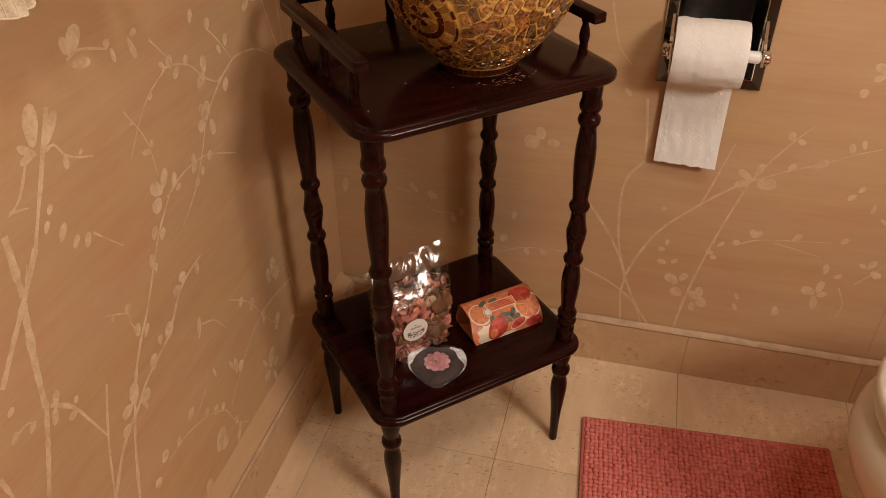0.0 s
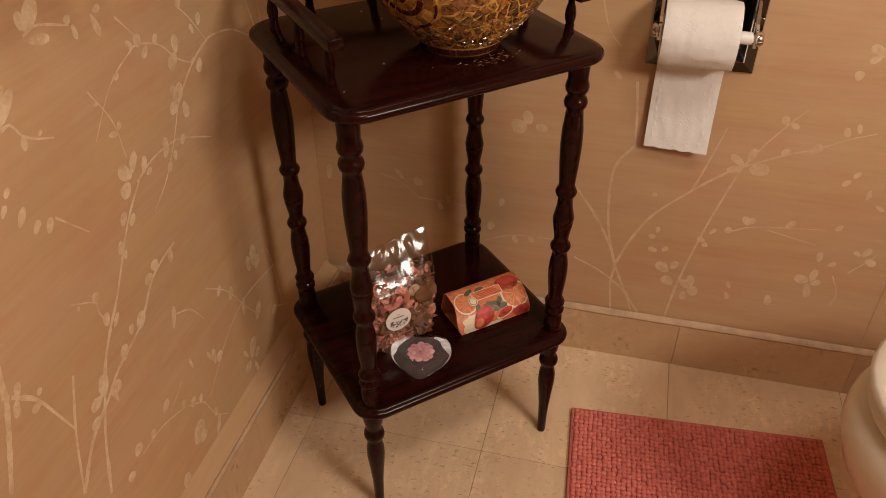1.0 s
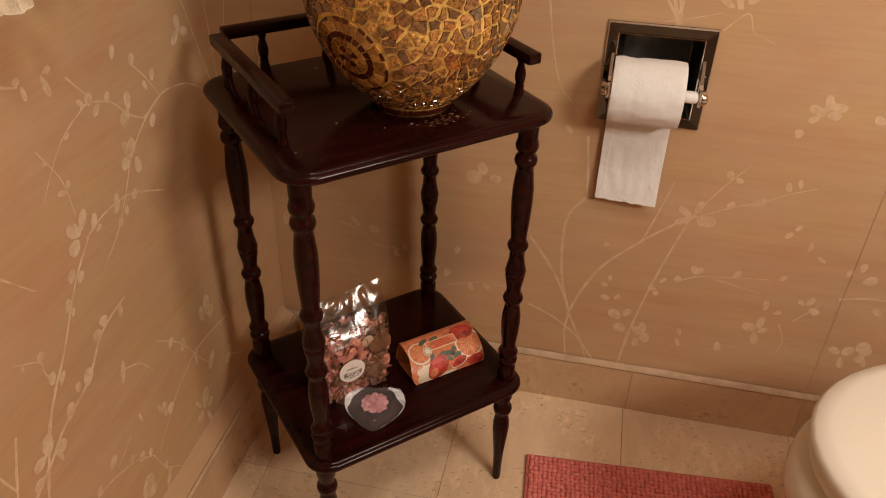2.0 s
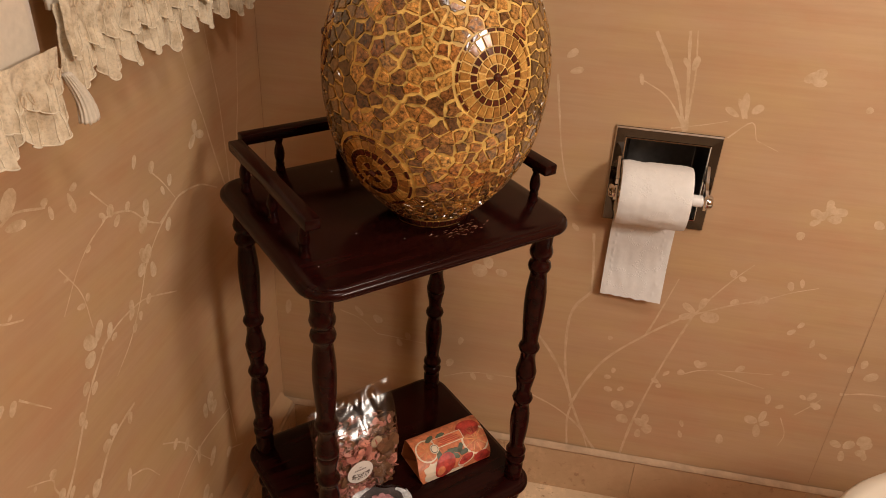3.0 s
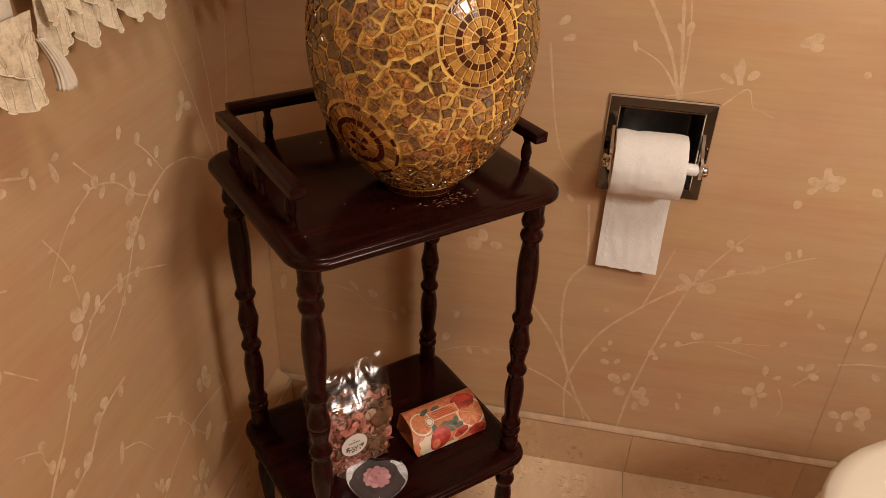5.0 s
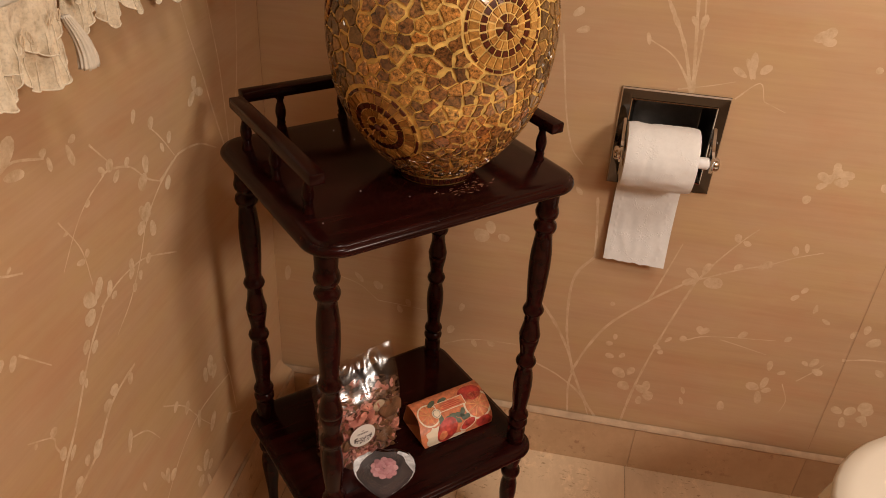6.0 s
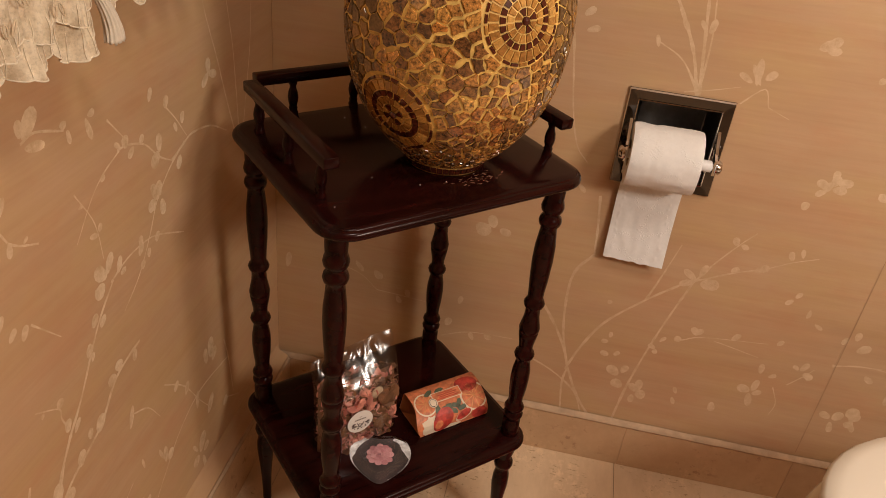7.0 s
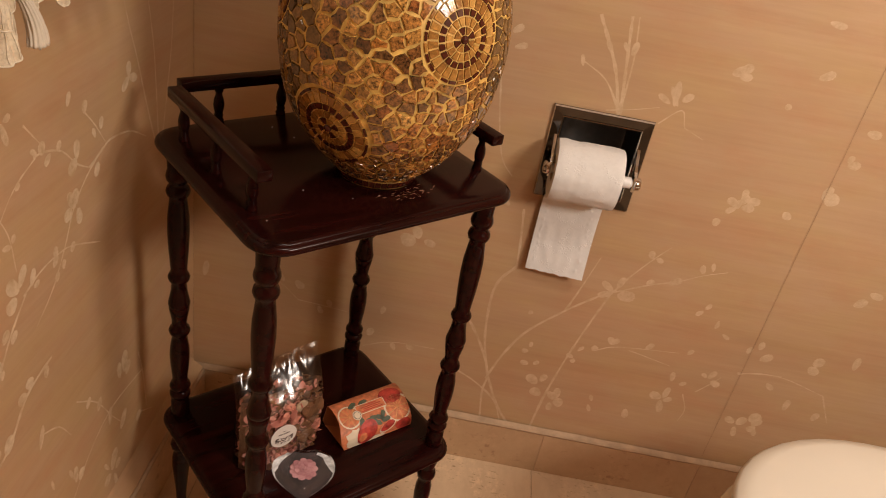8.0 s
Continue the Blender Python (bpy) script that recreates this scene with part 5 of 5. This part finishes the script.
# ---- things on the lower shelf ----
def make_heart():
    root = tagged(empty("glass_heart", pose(0.292, -0.347, SHELF_Z + 0.0006, 0, 0, 12)), "clear glass heart paperweight with a pink flower inside", "paperweight")
    bm = bmesh.new()
    n = 56

    def outline(k, s):
        """A full, rounded heart: the classic curve eased towards a circle."""
        t = 2 * math.pi * k / n
        x = 16 * math.sin(t) ** 3
        y = 13 * math.cos(t) - 5 * math.cos(2 * t) - 2 * math.cos(3 * t) - math.cos(4 * t)
        x = 0.42 * x / 16 * 0.0465 + 0.58 * 0.0455 * math.sin(t)
        y = 0.42 * (y + 2.5) / 16 * 0.0500 + 0.58 * 0.045 * math.cos(t)
        return x * s, y * s
    rings = []
    for s_, z in ((0.90, 0.0), (0.955, 0.0012), (0.985, 0.0038), (1.0, 0.008), (0.995, 0.012), (0.975, 0.0155), (0.935, 0.0185), (0.87, 0.0207), (0.76, 0.0222), (0.55, 0.0232), (0.28, 0.0237)):
        rings.append([bm.verts.new((*outline(q, s_), z)) for q in range(n)])
    for a, b in zip(rings, rings[1:]):
        for q in range(n):
            bm.faces.new((a[q], a[(q + 1) % n], b[(q + 1) % n], b[q]))
    for ring, z in ((rings[0], 0.0), (rings[-1], 0.0239)):
        c = bm.verts.new((0, 0.003, z))
        for q in range(n):
            bm.faces.new((ring[q], ring[(q + 1) % n], c))
    part("glass_body", bm, GLASS, root, "", True).visible_shadow = False
    # added disc: its grey gives the clear glass a reflected haze
    bm = bmesh.new()
    c = bm.verts.new((0, 0.003, 0.0022))
    ring = [bm.verts.new((*outline(q, 0.9), 0.0022)) for q in range(n)]
    for q in range(n):
        bm.faces.new((ring[q], ring[(q + 1) % n], c))
    part("frosted_base", bm, GLASS_HAZE, root, "added grey disc that imitates the clear glass's haze")
    # pale strips along both sides imitate the glass's inner reflections
    for side in (1, -1):
        bm = bmesh.new()
        prev = None
        for q in range(n + 1):
            t = 2 * math.pi * q / n
            if side * math.sin(t) > 0.42 and math.cos(t) < 0.8:
                w = 0.21 * min(1, (side * math.sin(t) - 0.42) * 2.2) * (0.75 + 0.4 * noise.noise((q * 0.3, side, 1)))
                pair = [bm.verts.new((*outline(q, 0.90), 0.0046)), bm.verts.new((*outline(q, 0.90 - w), 0.0025))]
                if prev:
                    bm.faces.new((prev[0], pair[0], pair[1], prev[1]))
                prev = pair
        part("frosted_rim", bm, RIM_GLINT, root, "pale crescent painted as the glass's inner reflection", True)
    bm = bmesh.new()
    rng = random.Random(2)
    for count, rad, ln, z, tilt in ((11, 0.0125, 0.012, 0.010, 0.25), (9, 0.0085, 0.010, 0.014, 0.55), (6, 0.0045, 0.008, 0.017, 0.9), (3, 0.0015, 0.006, 0.019, 1.25)):
        for q in range(count):
            a = 2 * math.pi * q / count + rng.uniform(-0.1, 0.1)
            m = pose(0, 0.003, 0.5 * z - 0.001) @ Matrix.Diagonal((1.12, 1.12, 0.5, 1)) @ Matrix.Rotation(a, 4, "Z") @ pose(rad, 0, 0) @ Matrix.Rotation(-tilt, 4, "Y") @ Matrix.Diagonal((ln * 0.5, ln * 0.42, 0.0009, 1))
            bmesh.ops.create_icosphere(bm, subdivisions=2, radius=1.0, matrix=m)
    part("flower", bm, PETAL, root, "layered pink flower", True)
    return root


make_heart()


def make_bag():
    # local x along the table's length, y to its back
    root = tagged(empty("potpourri_bag", pose(0.2424, -0.3112, SHELF_Z + 0.0005, 0, 0, 44)), "clear cellophane bag of pink and brown potpourri with round label", "potpourri bag")
    hw, hd, hh = 0.066, 0.022, 0.136

    def girth(u, v):
        """Half-depth of the filled bag across its width u (-1..1) and up its height v (0..1)."""
        return hd * (1 - abs(u) ** 4) ** 0.5 * (0.9 + 0.25 * math.sin(math.pi * min(1, v))) * (1 - 0.75 * max(0, v - 0.8) / 0.2)
    bm = bmesh.new()
    nu, nv = 20, 16
    for s in (-1, 1):
        g = {}
        for i in range(nu + 1):
            for j in range(nv + 1):
                u, v = -1 + 2 * i / nu, j / nv
                g[i, j] = bm.verts.new((u * hw * 0.94, s * girth(u, v) * 0.82, hh * v * 0.93 + 0.001))
        for i in range(nu):
            for j in range(nv):
                bm.faces.new((g[i, j], g[i + 1, j], g[i + 1, j + 1], g[i, j + 1]))
    part("filling", bm, POT_CORE, root, "dark crushed leaves", True)
    rng = random.Random(21)
    pink, brown = bmesh.new(), bmesh.new()
    for k in range(800):
        u, v = rng.uniform(-0.90, 0.90), rng.uniform(0.02, 0.92)
        if u > 0.25 and v > 0.3 and rng.random() < 0.35:
            continue
        s = -1 if rng.random() < 0.72 else 1
        y = s * girth(u, v) * rng.uniform(0.82, 0.97)
        c = Vector((u * hw * 0.95, y, 0.003 + hh * v))
        size = rng.uniform(0.0042, 0.0095) * (1.4 if rng.random() < 0.15 else 1)
        m = Matrix.Translation(c) @ Euler((rng.gauss(0, 0.5), rng.gauss(0, 0.35), rng.gauss(0, 0.5))).to_matrix().to_4x4() @ pose(0, 0, 0, 90 if s < 0 else -90) @ Matrix.Rotation(rng.uniform(0, 6.28), 4, "Z")
        bm = pink if rng.random() < (0.62 if u < 0.25 else 0.25) else brown
        n = rng.choice((7, 8, 9))
        cup = rng.uniform(-0.5, 0.6)
        ring = []
        for q in range(n):
            a = 2 * math.pi * q / n
            rr = size * rng.uniform(0.72, 1.05)
            ring.append((rr * math.cos(a), rr * 0.75 * math.sin(a), cup * size * (0.5 + 0.5 * math.cos(2 * a)) * rng.uniform(0.6, 1.0)))
        top = [bm.verts.new(m @ Vector(p)) for p in ring]
        low = [bm.verts.new(m @ (Vector(p) - Vector((0, 0, 0.0008)))) for p in ring]
        ct, cl = bm.verts.new(m @ Vector((0, 0, 0))), bm.verts.new(m @ Vector((0, 0, -0.0008)))
        for q in range(n):
            r2 = (q + 1) % n
            bm.faces.new((top[q], top[r2], ct))
            bm.faces.new((low[r2], low[q], cl))
            bm.faces.new((top[q], low[q], low[r2], top[r2]))
    tagged(part("petal_mix", pink, POT, root, "", True, 50), "dried curled pink petals", "", "", "stuff")
    tagged(part("bark_mix", brown, POT_BARK, root, "", True, 50), "brown leaf and bark shavings", "", "", "stuff")
    # a few large curled leaves and pods pressed against the film
    for x, z, a, b, mt in ((0.022, 0.104, 0.012, 0.010, CARD), (0.041, 0.092, 0.022, 0.018, POT_LEAF), (0.026, 0.064, 0.018, 0.008, POT_LEAF), (0.032, 0.042, 0.016, 0.014, POT_LEAF), (0.004, 0.110, 0.010, 0.007, PINK_CURL), (-0.006, 0.094, 0.008, 0.011, PINK_CURL), (0.053, 0.052, 0.007, 0.010, PINK_CURL), (-0.006, 0.016, 0.013, 0.006, PINK_CURL), (0.044, 0.026, 0.010, 0.008, PINK_CURL), (0.012, 0.084, 0.007, 0.009, PINK_CURL), (-0.030, 0.050, 0.009, 0.012, POT_LEAF)):
        bm = bmesh.new()
        bmesh.ops.create_icosphere(bm, subdivisions=3, radius=1.0, matrix=pose(x, -girth(x / hw, z / hh) - 0.0004, z, 0, 20, 8) @ Matrix.Diagonal((a, 0.0028, b, 1)))
        for v in bm.verts:
            v.co += 0.0026 * noise.noise_vector(v.co * 110) + 0.0012 * noise.noise_vector(v.co * 300)
        part("seed_pod", bm, mt, root, "", True)
    # film: filled lower part and the loose crinkled neck
    bm = bmesh.new()
    nu, nv = 44, 84
    total = 0.168
    for s in (-1, 1):
        g = {}
        for i in range(nu + 1):
            for j in range(nv + 1):
                u, v = -1 + 2 * i / nu, j / nv
                z = total * v
                w = z / hh
                if w <= 0.86:
                    y = s * (girth(u, w) + 0.0042)
                    back = 0
                else:
                    f = (z - 0.86 * hh) / (total - 0.86 * hh)
                    y = s * (girth(u, 0.86) * (1 - f) ** 1.3 + 0.0008 + 0.0034 * (1 - f)) + 0.022 * f ** 1.2
                cr = min(1, max(0.05, (w - 0.72) * 2.2))
                y += cr * (0.0040 * noise.noise((u * 2.4 + z * 14, z * 24 - u, 1.7)) + 0.0028 * abs(noise.noise((u * 4.0 - z * 30, z * 45 + u * 2, 4.0))) + 0.0006 * abs(noise.noise((u * 9.0 + z * 60, z * 95 - u * 5, 9.0))))
                slant = 0.018 * u * max(0, w - 0.7)
                g[i, j] = bm.verts.new((u * hw * (1.0 - 0.06 * max(0, w - 1)) + 0.003 * cr * noise.noise((u * 2, z * 40, 8)), y, z + slant))
        for i in range(nu):
            for j in range(nv):
                bm.faces.new((g[i, j], g[i + 1, j], g[i + 1, j + 1], g[i, j + 1]))
    ob = part("film_bag", bm, FILM, root, "glossy crinkled clear film", True)
    ob.visible_shadow = False
    # label
    lab_c = (-0.009, 0.066)
    bm = bmesh.new()
    n = 32

    def lab(x, z, o):
        return Vector((lab_c[0] + x, -girth((lab_c[0] + x) / hw, (lab_c[1] + z) / hh) - 0.0060 - o, lab_c[1] + z))
    c0 = bm.verts.new(lab(0, 0, 0))
    ring = [bm.verts.new(lab(0.0205 * math.cos(2 * math.pi * q / n), 0.0205 * math.sin(2 * math.pi * q / n), 0)) for q in range(n)]
    for q in range(n):
        bm.faces.new((c0, ring[q], ring[(q + 1) % n]))
    label = part("round_label", bm, WHITE, root, "round white paper sticker")
    bm = bmesh.new()
    for x, z, w, h in ((0, 0.0098, 0.004, 0.0010), (-0.0078, 0.0052, 0.0014, 0.0026), (-0.0052, 0.0052, 0.0016, 0.0026), (-0.0026, 0.0052, 0.0016, 0.0026), (0.0, 0.0052, 0.0016, 0.0026), (0.0026, 0.0052, 0.0016, 0.0026), (0.0052, 0.0052, 0.0016, 0.0026), (0.0078, 0.0052, 0.0014, 0.0026)):
        bm.faces.new([bm.verts.new(lab(x + a * w / 2, z + b * h / 2, 0.0004)) for a, b in ((-1, -1), (1, -1), (1, 1), (-1, 1))])
    rng2 = random.Random(6)
    for _ in range(60):
        x, z = rng2.uniform(-0.014, 0.014), rng2.uniform(-0.013, -0.001)
        if math.hypot(x, z) < 0.0155:
            r = rng2.uniform(0.0006, 0.0017)
            bm.faces.new([bm.verts.new(lab(x + r * math.cos(a) * rng2.uniform(0.5, 1.2), z + r * math.sin(a), 0.0004)) for a in (0, 1.2, 2.4, 3.6, 4.9)])
    part("label_print", bm, INK, label, "dark bars and leafy print")
    return root


make_bag()


def make_box():
    """A pillow-shaped soap carton: one curved printed face over a flat base, with tucked-in end flaps."""
    root = tagged(empty("soap_box", pose(0.3660, -0.2180, SHELF_Z + 0.0003, 0, 0, 42)), "orange fruit-printed soap carton lying on the shelf", "soap box")
    hl = 0.062
    prof = [(-0.0300, 0.0), (-0.0302, 0.010), (-0.0285, 0.0170), (-0.0230, 0.0250), (-0.0150, 0.0320), (-0.0050, 0.0380), (0.0060, 0.0418), (0.0170, 0.0432), (0.0260, 0.0425), (0.0310, 0.0390), (0.0312, 0.012), (0.0305, 0.0)]
    arc = [0.0]
    for a, b in zip(prof, prof[1:]):
        arc.append(arc[-1] + math.dist(a, b))

    def face(x, s, o=0.0):
        """Point on the wrapper: x along the carton, s metres up the curve from the front foot."""
        s = max(0.0, min(arc[-1] - 1e-6, s))
        k = int(np.searchsorted(arc, s, side="right")) - 1
        t = (s - arc[k]) / (arc[k + 1] - arc[k])
        a, b = prof[k], prof[k + 1]
        dy, dz = b[0] - a[0], b[1] - a[1]
        d = math.hypot(dy, dz)
        return Vector((x, a[0] + dy * t - o * dz / d, a[1] + dz * t + o * dy / d))
    bm = bmesh.new()
    nx = 16
    rows = []
    for i in range(nx + 1):
        x = -hl + 2 * hl * i / nx
        rows.append([bm.verts.new((x - 0.006 * math.sin(math.pi * min(1, z / 0.036)) * (1 if i == 0 else 0), y, z)) for y, z in prof])
    for a, b in zip(rows, rows[1:]):
        for k in range(len(prof) - 1):
            bm.faces.new((a[k], b[k], b[k + 1], a[k + 1]))
        bm.faces.new((a[-1], b[-1], b[0], a[0]))
    part("carton", bm, ORANGE, root, "glossy printed card wrapper", True, 40)
    for s in (-1, 1):
        bm = bmesh.new()
        c = bm.verts.new((s * (hl - 0.012), 0.0, 0.015))
        ring = [bm.verts.new((s * (hl - 0.0005) - (0.006 * math.sin(math.pi * min(1, z / 0.036)) if s < 0 else 0), y * 0.985, z * 0.985 + 0.0002)) for y, z in prof]
        for k in range(len(ring)):
            bm.faces.new((ring[k], ring[(k + 1) % len(ring)], c))
        part("end_flap", bm, ORANGE_DIM, root, "tucked-in orange end flap", True, 60)

    def patch(name, x, s, rx, rs, mat, o, n=28, a0=0.0, a1=2 * math.pi, turn=0.0, parent=root, wob=0.0):
        bm = bmesh.new()
        inner = 6
        prev = None
        for q in range(1, inner + 1):
            ring = []
            for k in range(n + 1):
                a = a0 + (a1 - a0) * k / n
                w = 1 + wob * noise.noise((math.cos(a) * 2, math.sin(a) * 2, x * 90))
                px, ps = rx * w * q / inner * math.cos(a), rs * w * q / inner * math.sin(a)
                X, S = x + px * math.cos(turn) - ps * math.sin(turn), s + px * math.sin(turn) + ps * math.cos(turn)
                X = max(-hl + 0.0006, min(hl - 0.0006, X))
                ring.append(bm.verts.new(face(X, max(0.0008, min(arc[8], S)), o)))
            if prev is None:
                c = bm.verts.new(face(x, s, o))
                for k in range(n):
                    bm.faces.new((c, ring[k], ring[k + 1]))
            else:
                for k in range(n):
                    bm.faces.new((prev[k], ring[k], ring[k + 1], prev[k + 1]))
            prev = ring
        return part(name, bm, mat, parent)

    def slice_(x, s, r, o):
        base = patch("orange_slice", x, s, r, r, CREAM, o)
        patch("flesh", x, s, 0.86 * r, 0.86 * r, ORANGE_LIGHT, o + 0.00015, parent=base)
        for k in range(9):
            a = 2 * math.pi * k / 9
            patch("segment", x + 0.05 * r * math.cos(a + 0.35), s + 0.05 * r * math.sin(a + 0.35), 0.82 * r, 0.82 * r, ORANGE, o + 0.0003, 6, a + 0.05, a + 0.65, 0.0, base)
    slice_(-0.042, 0.050, 0.019, 0.0004)
    slice_(0.042, 0.040, 0.024, 0.0005)
    patch("red_fruit", 0.046, 0.010, 0.015, 0.010, RED, 0.0006, wob=0.2)
    patch("cream_ground", -0.045, 0.014, 0.014, 0.016, CREAM, 0.0006, wob=0.5, turn=-0.4)
    patch("cream_ground", -0.018, 0.004, 0.030, 0.004, CREAM, 0.0007)
    patch("red_fruit", 0.038, 0.062, 0.020, 0.014, RED, 0.0008)
    for x, s, t in ((-0.018, 0.033, 0.6), (-0.006, 0.036, 0.1), (0.006, 0.034, -0.5), (-0.026, 0.036, 1.3), (0.000, 0.028, 2.4), (0.012, 0.036, 0.9), (0.016, 0.028, 0.2), (-0.010, 0.066, 0.2), (-0.030, 0.066, 0.5)):
        patch("leaf", x, s, 0.0085, 0.0038, GREEN, 0.0010, 14, turn=t, wob=0.3)
    patch("peach", -0.021, 0.019, 0.0215, 0.0150, RED, 0.0013, turn=0.7)
    patch("peach_blush", -0.030, 0.013, 0.008, 0.0065, ORANGE, 0.0016, turn=0.7)
    patch("small_slice", 0.016, 0.016, 0.016, 0.007, CREAM, 0.0013, turn=0.3)
    patch("small_slice", 0.016, 0.017, 0.014, 0.006, RED, 0.0016, turn=0.3)
    # title panel with bars for its small words, and a round seal

    def quad(name, x0, s0, x1, s1, mat, o, parent=root):
        bm = bmesh.new()
        n = 6
        rows = [[bm.verts.new(face(x0 + (x1 - x0) * i / n, s0 + (s1 - s0) * j / n, o)) for j in range(n + 1)] for i in range(n + 1)]
        for i in range(n):
            for j in range(n):
                bm.faces.new((rows[i][j], rows[i + 1][j], rows[i + 1][j + 1], rows[i][j + 1]))
        return part(name, bm, mat, parent)
    panel = quad("title_panel", -0.028, 0.047, 0.024, 0.063, CREAM, 0.0018)
    quad("panel_field", -0.0268, 0.0482, 0.0228, 0.0618, ORANGE, 0.0021, panel)
    for k, (w0, w1) in enumerate(((-0.020, 0.018), (-0.016, 0.014), (-0.019, 0.017), (-0.012, 0.010))):
        quad("word_bar", w0, 0.0498 + 0.003 * k, w1, 0.0511 + 0.003 * k, RED, 0.0024, panel)
    seal = patch("round_seal", -0.030, 0.048, 0.0075, 0.0075, CREAM, 0.0024)
    patch("seal_ring", -0.030, 0.048, 0.0060, 0.0060, INK, 0.0027, parent=seal)
    patch("seal_centre", -0.030, 0.048, 0.0052, 0.0052, CREAM, 0.0030, parent=seal)
    return root


make_box()


# ---- floor tiles, last ----
def make_tiles():
    xs = [0.0, 0.0755] + [0.0755 + 0.3055 * k for k in range(1, 6)] + [RX]
    xs = [x for x in xs if x < RX] + [RX]
    ys = [0.0] + [-0.3015 - 0.3045 * k for k in range(0, 6)] + [RY]
    for a, b in zip(xs, xs[1:]):
        for c, d in zip(ys, ys[1:]):
            if b - a < 0.01 or c - d < 0.01:
                continue
            part("tile", box(bmesh.new(), (a + 0.0005, d + 0.0005, -0.0011), (b - 0.0005, c - 0.0005, 0.0), 0.0007, 1), TILE, floor)


make_tiles()
